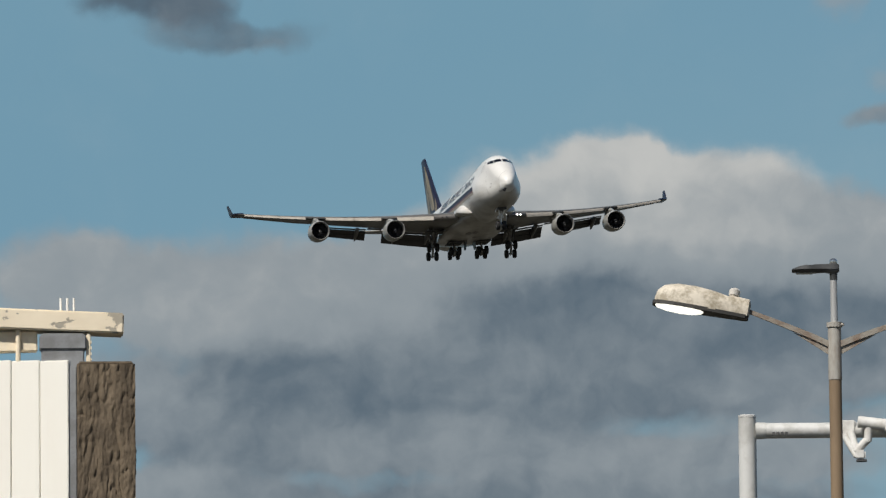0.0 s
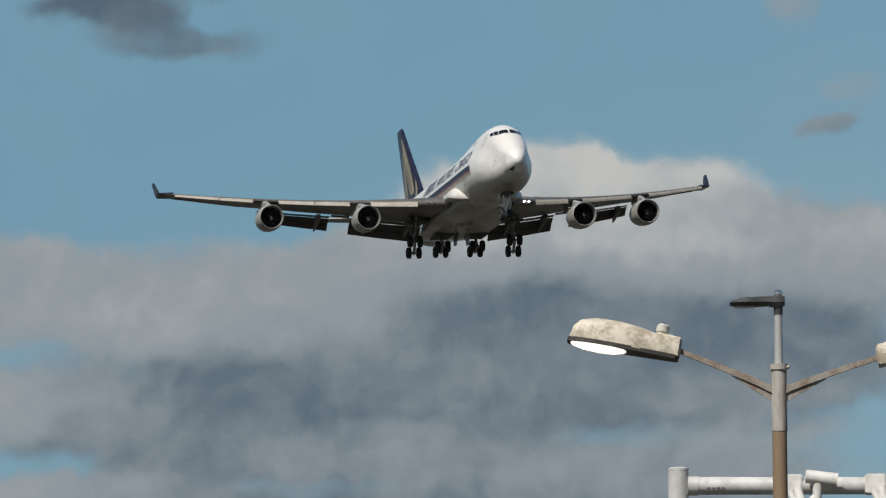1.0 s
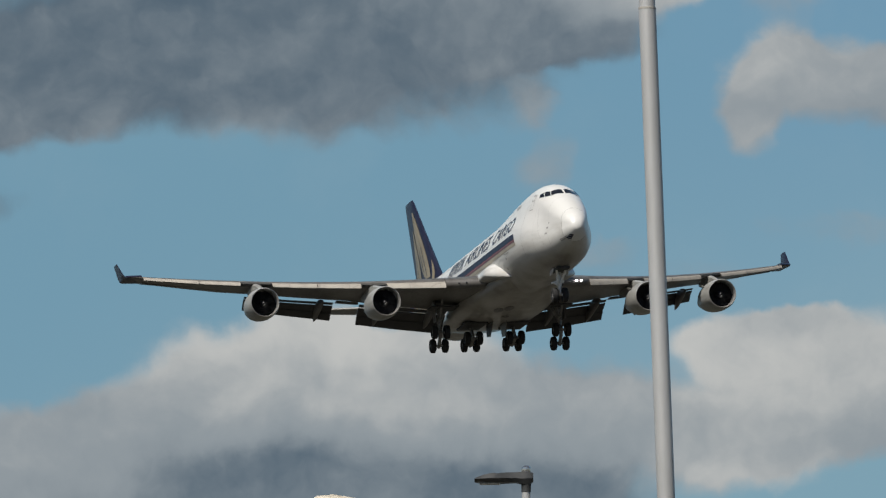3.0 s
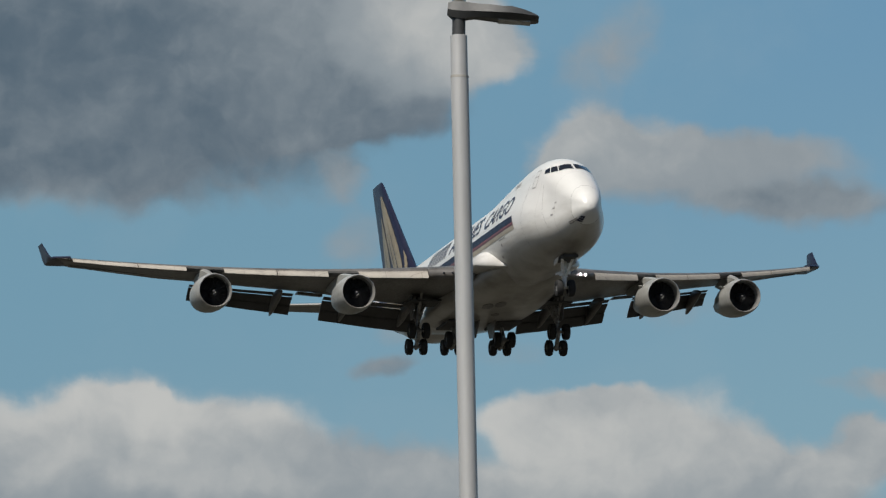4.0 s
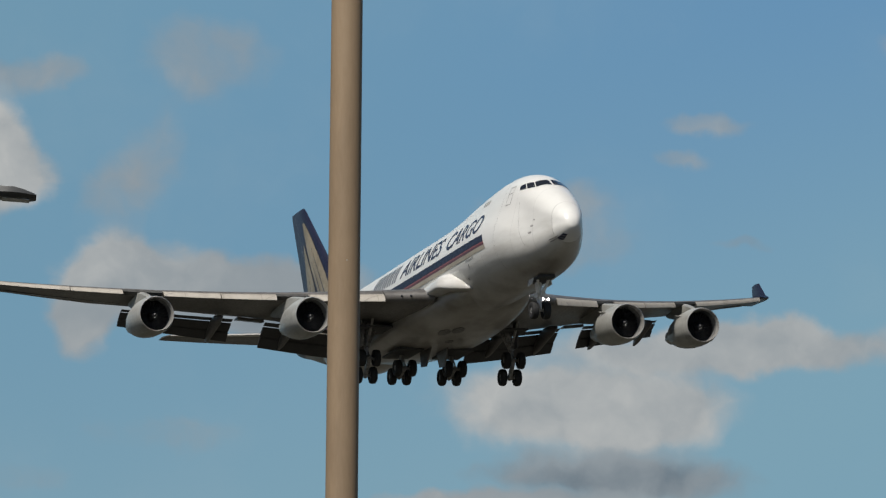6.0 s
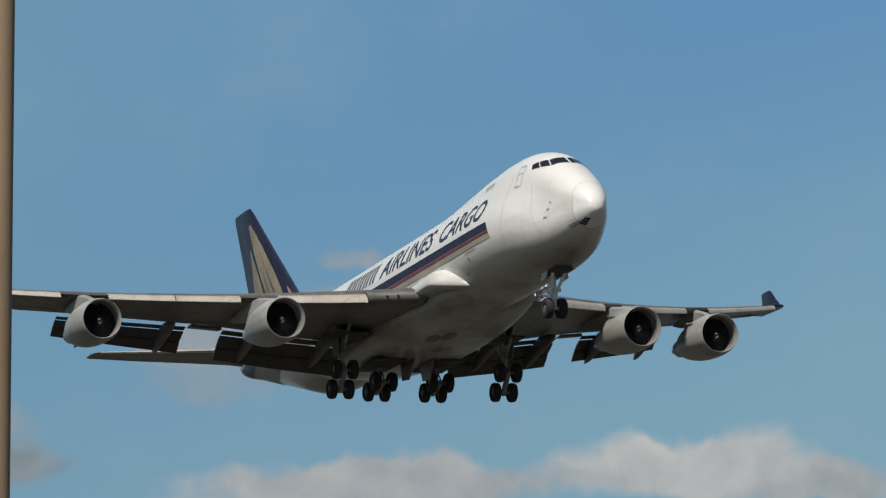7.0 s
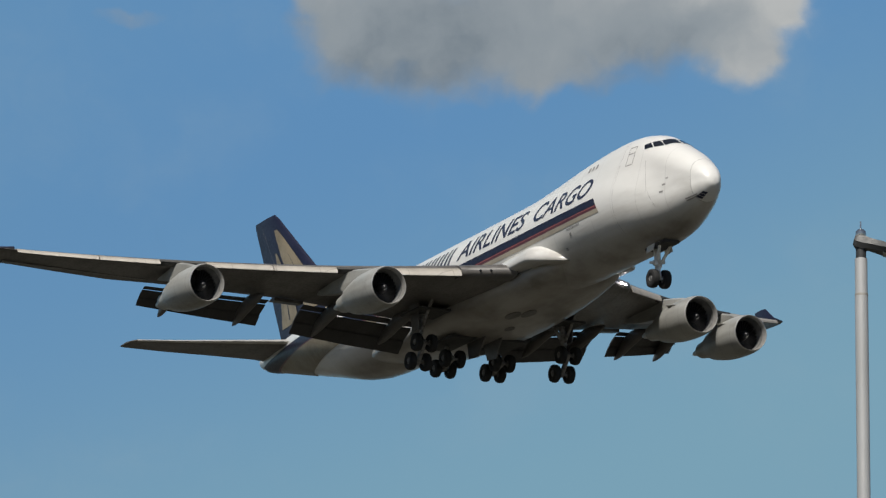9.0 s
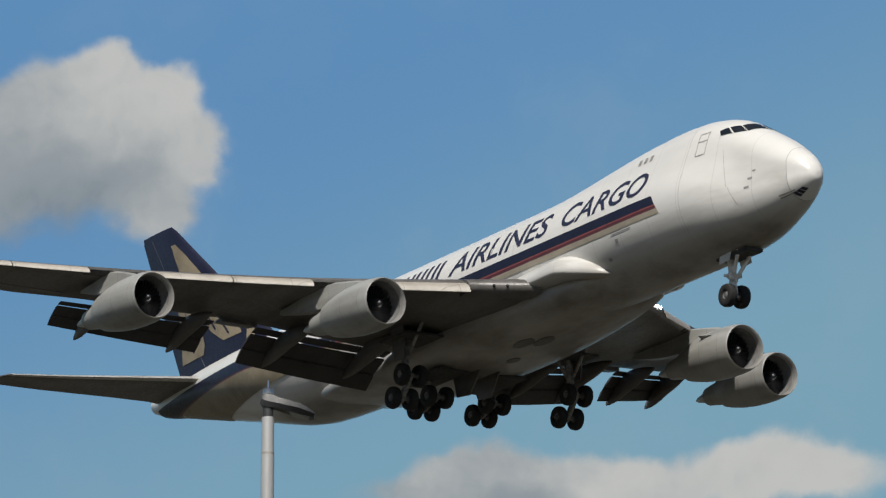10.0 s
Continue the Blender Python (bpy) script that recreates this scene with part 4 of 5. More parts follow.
def build_tail(jet):
    bm = bmesh.new()
    loops = []
    fin_rows = ((2.4, 52.3, 12.5, 0.1), (3.4, 53.9, 11.3, 0.1), (5.0, 55.9, 9.98, 0.1), (9.0, 60.8, 6.75, 0.095), (12.6, 65.15, 3.92, 0.09), (13.0, 65.75, 3.35, 0.05))
    for z, le, ch, th in fin_rows:
        loops.append(airfoil(le, ch, z, th, 0, upright=True))
    rings(bm, loops)
    fin = part("fin", bm, NAVY, jet, "navy tail fin with a gold emblem", angle=35)

    def fin_at(z, t, lift=0.03):
        for a, b in zip(fin_rows, fin_rows[1:]):
            if a[0] <= z <= b[0]:
                u = (z - a[0]) / (b[0] - a[0])
                le, ch, th = (a[k] + (b[k] - a[k]) * u for k in (1, 2, 3))
                h = 5 * th * (0.2969 * math.sqrt(t) - 0.126 * t - 0.3516 * t * t + 0.2843 * t ** 3 - 0.1036 * t ** 4) * ch
                return Vector((-h - lift, le - 32 + t * ch, z))
        return Vector((0, 0, z))

    # emblem of plain gold leaf shapes on the starboard side
    leaves = (
        [(4.3, 0.2, 0.4), (5.2, 0.16, 0.47), (6.6, 0.14, 0.49), (8.0, 0.14, 0.49), (9.5, 0.15, 0.46), (10.8, 0.17, 0.39), (11.7, 0.21, 0.31)],
        [(4.0, 0.66, 0.93), (4.6, 0.6, 0.9), (6.0, 0.54, 0.82), (7.6, 0.53, 0.74), (9.0, 0.53, 0.64), (9.9, 0.53, 0.57)],
        [(2.9, 0.2, 0.26), (3.8, 0.12, 0.2), (4.6, 0.06, 0.12), (5.3, 0.04, 0.08), (5.9, 0.05, 0.06)])
    for leaf in leaves:
        bm = bmesh.new()
        rows = []
        for (z0, a0, b0), (z1, a1, b1) in zip(leaf, leaf[1:]):
            for i in range(4):
                u = i / 4
                z, a, b = z0 + (z1 - z0) * u, a0 + (a1 - a0) * u, b0 + (b1 - b0) * u
                rows.append([fin_at(z, a + (b - a) * j / 6) for j in range(7)])
        z, a, b = leaf[-1]
        rows.append([fin_at(z, a + (b - a) * j / 6) for j in range(7)])
        patch(bm, rows)
        part("emblem_leaf", bm, GOLD, fin, "gold leaf shape of the emblem")
    # navy veins between the leaves
    for z0, a0, z1, a1 in ((4.6, 0.3, 9.4, 0.27), (5.2, 0.4, 8.2, 0.4), (4.4, 0.74, 7.6, 0.64)):
        bm = bmesh.new()
        patch(bm, [[fin_at(z0 + (z1 - z0) * i / 8, a0 + (a1 - a0) * i / 8 + d * (1 - i / 10), 0.045) for d in (0.0, 0.022)] for i in range(9)])
        part("emblem_vein", bm, NAVY, fin, "thin navy vein in the emblem")
    bm = bmesh.new()
    patch(bm, [[fin_at(2.6 + 10.0 * i / 10, t, 0.01) for t in (0.7, 0.705)] for i in range(11)])
    part("rudder_hinge_line", bm, PANEL, fin, "thin rudder hinge line")
    for mirror in (1, -1):
        bm = bmesh.new()
        loops = []
        for y, le, ch, z in ((0.6, 58.5, 8.0, 1.75), (1.6, 59.5, 7.0, 1.88), (4, 61.4, 5.8, 2.12), (8, 64.5, 4.0, 2.5), (10.9, 66.5, 2.7, 2.78), (11.2, 67.1, 2.0, 2.82)):
            loops.append(airfoil(le, ch, z, 0.085 if y < 11 else 0.05, mirror * y, -1.5))
        rings(bm, loops)
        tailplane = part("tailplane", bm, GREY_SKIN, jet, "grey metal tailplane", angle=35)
        bm = bmesh.new()
        rows = []
        for y, le, ch, z in ((1.7, 59.58, 6.95, 1.89), (4, 61.4, 5.8, 2.12), (8, 64.5, 4.0, 2.5), (10.9, 66.5, 2.7, 2.78)):
            sec = airfoil(le, ch, z, 0.088, mirror * y, -1.5)
            rows.append([Vector(sec[k % 24]) + Vector((0, -0.02, 0)) for k in (-2, -1, 0, 1, 2)])
        patch(bm, rows)
        part("leading_edge", bm, ALLOY, tailplane, "polished leading edge")


def build_wheel(parent, m):
    """A tyre on its hub, axle along x."""
    bm = bmesh.new()
    spin = m @ pose(0, 0, 0, 0, 90, 0)
    revolve(bm, [(-0.17, 0.22), (-0.23, 0.3), (-0.245, 0.5), (-0.2, 0.585), (-0.1, 0.622), (0, 0.628), (0.1, 0.622), (0.2, 0.585), (0.245, 0.5), (0.23, 0.3), (0.17, 0.22)], spin, 28, (False, False), 0)
    revolve(bm, [(-0.15, 0.235), (-0.19, 0.2), (-0.15, 0.15), (-0.2, 0.08), (-0.2, 0.01)], spin, 20, (False, True), 1)
    revolve(bm, [(0.15, 0.235), (0.19, 0.2), (0.15, 0.15), (0.2, 0.08), (0.2, 0.01)], spin, 20, (False, True), 1)
    part("wheel", bm, [TYRE, HUB], parent, "black tyre on a pale hub")


def build_gear(jet):
    # nose gear
    bm = bmesh.new()
    y = 8.5 - 32
    rod(bm, (0, y + 0.15, -2.9), (0, y, -4.55), 0.24, 0.2)
    rod(bm, (0, y, -4.5), (0, y - 0.02, -5.28), 0.16)
    rod(bm, (0, y - 0.2, -4.72), (0, y - 0.28, -5.24), 0.06)
    rod(bm, (-0.55, y - 0.02, -5.28), (0.55, y - 0.02, -5.28), 0.09)
    rod(bm, (-0.48, y - 1.25, -3.0), (-0.1, y - 0.1, -4.4), 0.1)
    rod(bm, (0.48, y - 1.25, -3.0), (0.1, y - 0.1, -4.4), 0.1)
    rod(bm, (0, y + 0.3, -4.4), (0, y + 0.42, -4.95), 0.05)
    rod(bm, (0, y + 0.42, -4.95), (0, y + 0.1, -5.16), 0.05)
    rod(bm, (-0.72, y - 0.2, -4.3), (0.3, y - 0.2, -4.22), 0.09)
    box(bm, (-0.46, y - 0.34, -4.45), (-0.2, y - 0.05, -4.1), bevel=0.04)
    box(bm, (0.2, y - 0.22, -4.3), (0.42, y - 0.05, -4.05), bevel=0.02)
    box(bm, (-0.22, y - 0.16, -4.55), (0.22, y + 0.16, -4.4), bevel=0.05)
    gear = part("nose_gear", bm, STRUT, jet, "white nose gear strut with twin wheels")
    for sx in (-0.44, 0.44):
        build_wheel(gear, Matrix.Translation((sx, y - 0.02, -5.3)))
    for sx in (-1, 1):
        bm = bmesh.new()
        slab(bm, [(sx * 0.6, y - 0.75, -3.05), (sx * 0.6, y + 0.25, -3.1), (sx * 0.72, y + 0.2, -3.62), (sx * 0.72, y - 0.7, -3.56)], 0.03)
        part("gear_door", bm, RADOME, gear, "white nose gear door", smooth=False)
    # closed box; the shade of the open nose bay is put into its colour
    bm = bmesh.new()
    box(bm, (-0.58, y - 2.0, -3.33), (0.58, y + 0.7, -3.1), bevel=0.05)
    part("gear_bay_shade", bm, WELL, gear, "dark box coloured as the shade of an open wheel bay")
    # main gear: two on the wings, tipped nose up, two under the body
    for x, s, axle, tilt, top in ((-5.52, 31.9, -5.4, 48, -2.2), (5.52, 31.9, -5.4, 48, -2.2), (-1.92, 35.0, -5.25, 16, -2.9), (1.92, 35.0, -5.25, 16, -2.9)):
        y = s - 32
        outer = abs(x) > 3
        bm = bmesh.new()
        rod(bm, (x * (0.96 if outer else 1), y, top), (x, y, axle + 1.35), 0.25, 0.21)
        rod(bm, (x, y, axle + 1.4), (x, y, axle), 0.15)
        tm = Matrix.Translation((x, y, axle)) @ pose(0, 0, 0, -tilt)
        gear = part("main_gear", bm, MAIN_STRUT, jet, "wing gear leg tipped nose up with four wheels" if outer else "body gear leg with four wheels")
        def piece(name, *spans):
            sub = bmesh.new()
            for a, b, r in spans:
                rod(sub, a, b, r)
            part(name, sub, MAIN_STRUT, gear)

        bm = bmesh.new()
        box(bm, (-0.14, -0.95, -0.16), (0.14, 0.95, 0.16), tm, 0.05)
        part("truck_beam", bm, MAIN_STRUT, gear, "steel truck beam")
        for sy in (-0.74, 0.74):
            piece("axle", (tm @ Vector((-0.62, sy, 0)), tm @ Vector((0.62, sy, 0)), 0.11))
        piece("drag_brace", ((x, y - 1.9, top + 0.1), (x, y - 0.1, axle + 1.5), 0.1))
        inward = -math.copysign(0.8, x)
        piece("side_brace", ((x + (inward if outer else -inward * 0.4), y + 0.2, top - 0.3), (x, y, axle + 1.3), 0.11))
        piece("torque_link", ((x, y + 0.25, axle + 1.4), (x, y + 0.5, axle + 0.8), 0.06), ((x, y + 0.5, axle + 0.8), (x, y + 0.2, axle + 0.2), 0.06))
        piece("tilt_actuator", ((x + 0.1, y - 0.1, axle + 1.0), tm @ Vector((0.1, -0.7, 0.1)), 0.05))
        for sx in (-0.56, 0.56):
            for sy in (-0.74, 0.74):
                build_wheel(gear, tm @ Matrix.Translation((sx, sy, 0)))
        bm = bmesh.new()
        if outer:
            ox = x + math.copysign(0.45, x)
            slab(bm, [(ox, y - 0.65, top + 0.2), (ox, y + 0.65, top + 0.2), (ox - math.copysign(0.1, x), y + 0.5, axle + 1.5), (ox - math.copysign(0.1, x), y - 0.5, axle + 1.5)], 0.035)
            part("gear_door", bm, GREY_SKIN, gear, "grey gear leg door", smooth=False)
        else:
            ox = x * 0.32
            slab(bm, [(ox, y - 3.4, -3.75), (ox, y - 0.5, -3.75), (ox * 1.15, y - 0.9, -5.0), (ox * 1.15, y - 2.2, -5.15)], 0.04)
            part("gear_door", bm, GREY_SKIN, gear, "grey hanging gear bay door", smooth=False)
        # solid dark box painted as the shade of the open main bay
        bm = bmesh.new()
        if outer:
            box(bm, (x - 0.9 - 0.7 * (x > 0), y - 1.6, -2.75), (x + 0.9 + 0.7 * (x < 0), y + 1.2, -2.62), bevel=0.03)
        else:
            box(bm, (x - 1.0, y - 2.6, -3.98), (x + 1.0, y + 1.6, -3.8), bevel=0.03)
        part("gear_bay_shade", bm, WELL, gear, "dark box coloured as the shade of an open wheel bay")


def belly_details(jet):
    """Air outlets and access panels on the belly fairing."""
    for x, s, w, ln in ((-0.5, 25.6, 0.42, 0.9), (-1.3, 26.4, 0.42, 0.9), (0.0, 29.4, 0.3, 0.55)):
        bm = bmesh.new()
        ring = []
        for k in range(20):
            a = 2 * math.pi * k / 20
            px, ps = x + w * math.cos(a), s + ln * math.sin(a)
            t = (ps - 17.5) / 28.5
            swell = math.sin(math.pi * t) ** 0.55
            half, low, high = 2.2 + 1.75 * swell, -2.6 - 1.3 * swell, -1.9 + 0.75 * swell * (1 - 0.55 * t)
            c = min(abs(px) / half, 0.98) ** (1 / 0.72)
            ring.append((px, ps - 32, (low + high) / 2 - (high - low) / 2 * (math.sqrt(1 - c * c)) ** 0.8))
        rings(bm, [[(p[0], p[1], p[2] + 0.05) for p in ring], [(p[0], p[1], p[2] - 0.03) for p in ring]])
        part("air_outlet", bm, GREY_SKIN, jet, "dark oval air outlet", smooth=False)


def build_jet():
    jet = tagged(new("cargo_jet"), "four-engined white cargo jet with navy tail, gear and flaps down, landing", "aircraft")
    build_fuselage(jet)
    for mirror in (1, -1):
        build_wing(jet, mirror)
        build_engine(jet, mirror, 11.86, 23.85, -3.13)
        build_engine(jet, mirror, 20.93, 32.88, -1.63)
    build_tail(jet)
    build_gear(jet)
    belly_details(jet)
    return jet


jet = build_jet()


# ---- street furniture ----
def lamp_frame(x, y, turn):
    """An empty at a column's foot; its local x runs across the road."""
    return Matrix.Translation((x, y, 0)) @ pose(0, 0, 0, 0, 0, turn)


def led_head(parent, z, direction, length=0.58, dip=6.0, neck=0.17, size=1.0):
    """A flat LED lantern on a spigot, reaching out along local x."""
    bm = bmesh.new()
    revolve(bm, [(0, 0.043 * size), (neck, 0.043 * size), (neck + 0.015, 0.055 * size), (neck + 0.05 * size, 0.055 * size)], Matrix.Translation((0, 0, z)), 20, (True, True))
    m = Matrix.Translation((0, 0, z + neck + 0.03 * size)) @ pose(0, 0, 0, 0, dip * direction, 0)
    loops = []
    for t, w, lo, hi in ((-0.14, 0.05, -0.05, 0.05), (-0.08, 0.065, -0.08, 0.065), (0.05, 0.07, -0.085, 0.07), (0.2, 0.075, -0.06, 0.062), (0.4, 0.1, -0.06, 0.06), (0.55, 0.13, -0.062, 0.05), (0.65, 0.14, -0.062, 0.056), (0.82, 0.135, -0.055, 0.035), (0.97, 0.11, -0.04, 0.005), (1.0, 0.095, -0.035, -0.005)):
        x = t * length * direction
        lo, hi, w = lo * 0.72 * size, hi * 0.72 * size, w * size
        loops.append([m @ Vector((x, sy * w * k, zz)) for sy, k, zz in ((-1, 0.7, lo), (1, 0.7, lo), (1, 1, lo * 0.4 + hi * 0.2), (1, 0.75, hi), (-1, 0.75, hi), (-1, 1, lo * 0.4 + hi * 0.2))])
    rings(bm, loops)
    head = part("lamp_head", bm, LED_HEAD, parent, "flat charcoal LED lamp head", angle=30)
    bm = bmesh.new()
    x0, x1 = 0.5 * length * direction, 0.9 * length * direction
    slab(bm, [m @ Vector((x0, -0.075 * size, -0.047 * size)), m @ Vector((x1, -0.07 * size, -0.043 * size)), m @ Vector((x1, 0.07 * size, -0.043 * size)), m @ Vector((x0, 0.075 * size, -0.047 * size))], 0.004)
    part("lens", bm, LED_LENS, head, "clear lens over the LEDs", smooth=False)
    bm = bmesh.new()
    revolve(bm, [(0, 0.04 * size), (0.02 * size, 0.045 * size), (0.05 * size, 0.043 * size), (0.065 * size, 0.028 * size), (0.07 * size, 0.004)], Matrix.Translation((0, 0, z + neck + 0.07 * size)), 18, (True, True))
    part("photocell", bm, CHROME, head, "shiny round photocell")
    return head


def column(parent, z0, z1, r0, r1, mat, name="pole", label=""):
    bm = bmesh.new()
    revolve(bm, [(z0, r0), (z1, r1)], Matrix(), 28, (True, True))
    return part(name, bm, mat, parent, label)


def foot_plate(parent, r):
    bm = bmesh.new()
    revolve(bm, [(-0.02, r * 1.9), (0.03, r * 1.9), (0.05, r * 1.3), (0.12, r * 1.05)], Matrix(), 24, (True, True))
    part("foot_plate", bm, GREY_POLE, parent, "round steel foot plate")


def old_lantern(parent, m, lit):
    """A long weathered lantern: shell, gasket rim, bowl and photocell, along local x from its neck."""
    bm = bmesh.new()
    loops = []
    for x, w, lo, hi in ((0.0, 0.05, -0.045, 0.055), (0.015, 0.075, -0.055, 0.085), (0.16, 0.095, -0.058, 0.098), (0.19, 0.105, -0.058, 0.085), (0.3, 0.125, -0.058, 0.108), (0.45, 0.14, -0.058, 0.122), (0.6, 0.14, -0.058, 0.118), (0.7, 0.12, -0.058, 0.09), (0.745, 0.09, -0.056, 0.045), (0.76, 0.06, -0.055, -0.01)):
        n = 18
        loop = []
        for k in range(n):
            a = math.pi * k / (n - 1)
            loop.append(m @ Vector((x, w * math.cos(a), lo + (hi - lo) * math.sin(a) ** 0.62)))
        loops.append(loop)
    rings(bm, loops)
    shell = part("lantern", bm, LANTERN, parent, "lichen-stained cream lantern shell, bowl lit" if lit else "lichen-stained cream lantern shell", angle=50)
    bm = bmesh.new()
    loops = []
    for x, w in ((0.005, 0.055), (0.03, 0.085), (0.19, 0.108), (0.45, 0.145), (0.6, 0.145), (0.71, 0.122), (0.76, 0.085), (0.772, 0.05)):
        loops.append([m @ Vector((x, sy * w, zz)) for sy, zz in ((-1, -0.078), (1, -0.078), (1, -0.05), (-1, -0.05))])
    rings(bm, loops)
    part("gasket_rim", bm, LANTERN_RIM, shell, "dark gasket rim", smooth=False)
    bm = bmesh.new()
    loops = []
    for x, w, d in ((0.36, 0.02, 0.0), (0.38, 0.09, 0.012), (0.45, 0.125, 0.03), (0.55, 0.132, 0.036), (0.66, 0.118, 0.03), (0.735, 0.08, 0.014), (0.752, 0.02, 0.0)):
        loops.append([m @ Vector((x, w * math.cos(math.pi * k / 10), -0.076 - d * math.sin(math.pi * k / 10))) for k in range(11)])
    rings(bm, loops)
    part("bowl", bm, LAMP_LIT if lit else BOWL, shell, "glowing lamp bowl" if lit else "dull lamp bowl")
    bm = bmesh.new()
    revolve(bm, [(0, 0.03), (0.01, 0.045), (0.05, 0.045), (0.065, 0.03), (0.068, 0.003)], m @ Matrix.Translation((0.145, 0, 0.09)), 16, (True, True))
    part("photocell", bm, CELL, shell, "dusty round photocell")


def twin_arm_lamp():
    jm = lamp_frame(12.492, 43.022, -16.2)
    lamp = tagged(new("street_lamp"), "weathered twin-arm street lamp, one lantern lit, LED head on top", "street lamp", "street lamps")
    lamp.matrix_world = jm
    z = 6.449
    column(lamp, 0, z - 0.395, 0.056, 0.05, BROWN_POLE, "pole", "brown-painted lower pole")
    column(lamp, z - 0.396, z + 0.035, 0.054, 0.052, GREY_POLE, "upper_pole", "stained grey upper pole")
    bm = bmesh.new()
    revolve(bm, [(z + 0.02, 0.05), (z + 0.022, 0.062), (z + 0.06, 0.062), (z + 0.065, 0.03)], Matrix(), 24, (True, True))
    rod(bm, (0.04, -0.02, z + 0.04), (0.075, -0.03, z + 0.04), 0.012)
    part("collar", bm, GREY_POLE, lamp, "steel collar with a clamp bolt")
    column(lamp, z + 0.06, z + 0.4, 0.0295, 0.027, GALV, "spigot", "slim galvanised spigot")
    led_head(lamp, z + 0.4, -1, 0.33, 1.0, 0.07, 0.72)
    foot_plate(lamp, 0.056)
    for sg, rise, reach, lit, tilt in ((-1, 0.275, 0.685, True, 10.5), (1, 0.215, 0.685, False, 8.0)):
        bm = bmesh.new()
        loops = []
        for i in range(7):
            t = i / 6
            x, zz = sg * (0.04 + (reach - 0.04) * t), z - 0.11 + rise * (t ** 0.92)
            h, w = 0.03 - 0.01 * t, 0.022
            loops.append([(x, -w, zz - h), (x, w, zz - h), (x, w, zz + h * 0.7), (x, -w, zz + h * 0.7)])
        rings(bm, loops)
        arm = part("arm", bm, RUST_ARM, lamp, "rusty tapered bracket arm", angle=30)
        bm = bmesh.new()
        slab(bm, [(sg * 0.045, 0, z - 0.12), (sg * 0.05, 0, z - 0.195), (sg * 0.33, 0, z - 0.135 + rise * 0.45)], 0.008)
        part("gusset", bm, RUST_ARM, arm, "rusty triangular gusset", smooth=False)
        m = Matrix.Translation((sg * (reach - 0.02), 0, z - 0.11 + rise)) @ pose(0, 0, 0, 0, -tilt, 0 if sg > 0 else 0)
        if sg < 0:
            m = Matrix.Translation((sg * (reach - 0.02), 0, z - 0.11 + rise)) @ pose(0, 0, 0, 0, 0, 180) @ pose(0, 0, 0, 4.0, -tilt, 0)
        else:
            m = m @ pose(0, 0, 0, 5.0)
        old_lantern(lamp, m, lit)


def tall_lamp(x, y, turn, top, length, lean, slim, label):
    lamp = tagged(new("street_lamp"), label, "street lamp", "street lamps")
    lamp.matrix_world = lamp_frame(x, y, turn)
    sh = Matrix(((1, 0, lean, -lean * top), (0, 1, 0, 0), (0, 0, 1, 0), (0, 0, 0, 1)))
    for name, z0, z1, r0, r1, note in (("pole", 0, top - 0.27, 0.064, 0.0575, "galvanised tapered pole"), ("pole_top", top - 0.272, top, 0.0545, 0.0545, "pole's sleeved top")):
        bm = bmesh.new()
        revolve(bm, [(z0, r0 * slim), (z1, r1 * slim), (z1 + 0.004, r1 * slim * 0.8)], sh, 28, (True, True))
        part(name, bm, GALV, lamp, note)
    bm = bmesh.new()
    revolve(bm, [(top - 0.278, 0.058 * slim), (top - 0.272, 0.0595 * slim), (top - 0.262, 0.058 * slim)], sh, 28)
    part("seam_ring", bm, GREY_POLE, lamp, "dark seam ring")
    led_head(lamp, top - 0.01, 1, length, 5.0 if slim == 1.0 else 17.0, 0.15 if slim == 1.0 else 0.11, 1.0 if slim == 1.0 else 0.88)
    foot_plate(lamp, 0.064)
    return lamp


def brown_column():
    post = tagged(new("lamp_column"), "tall brown-painted steel column with chipped paint", "column")
    post.matrix_world = lamp_frame(14.650, 38.821, -20.75) @ pose(0, 0, 0, 0, 0.4, 0)
    column(post, 0, 13.0, 0.118, 0.106, BROWN_POLE, "pole", "brown-painted tapered pole")
    foot_plate(post, 0.122)
    bm = bmesh.new()
    revolve(bm, [(12.98, 0.106), (13.02, 0.111), (13.06, 0.06)], Matrix(), 24, (True, True))
    part("pole_cap", bm, BROWN_POLE, post)
    rng = random.Random(4)
    for k in range(2):
        a = math.radians(-94 + 14 * k)
        z = 7.42 + 1.9 * k
        r = 0.118 - 0.012 * z / 13.0 + 0.0006
        bm = bmesh.new()
        bmesh.ops.create_circle(bm, cap_ends=True, segments=9, radius=rng.uniform(0.006, 0.013), matrix=Matrix.Translation((r * math.cos(a), r * math.sin(a), z)) @ Vector((math.cos(a), math.sin(a), 0)).to_track_quat("Z", "Y").to_matrix().to_4x4())
        part("paint_chip", bm, RUST_ARM, post, "pale chip in the paint", smooth=False)


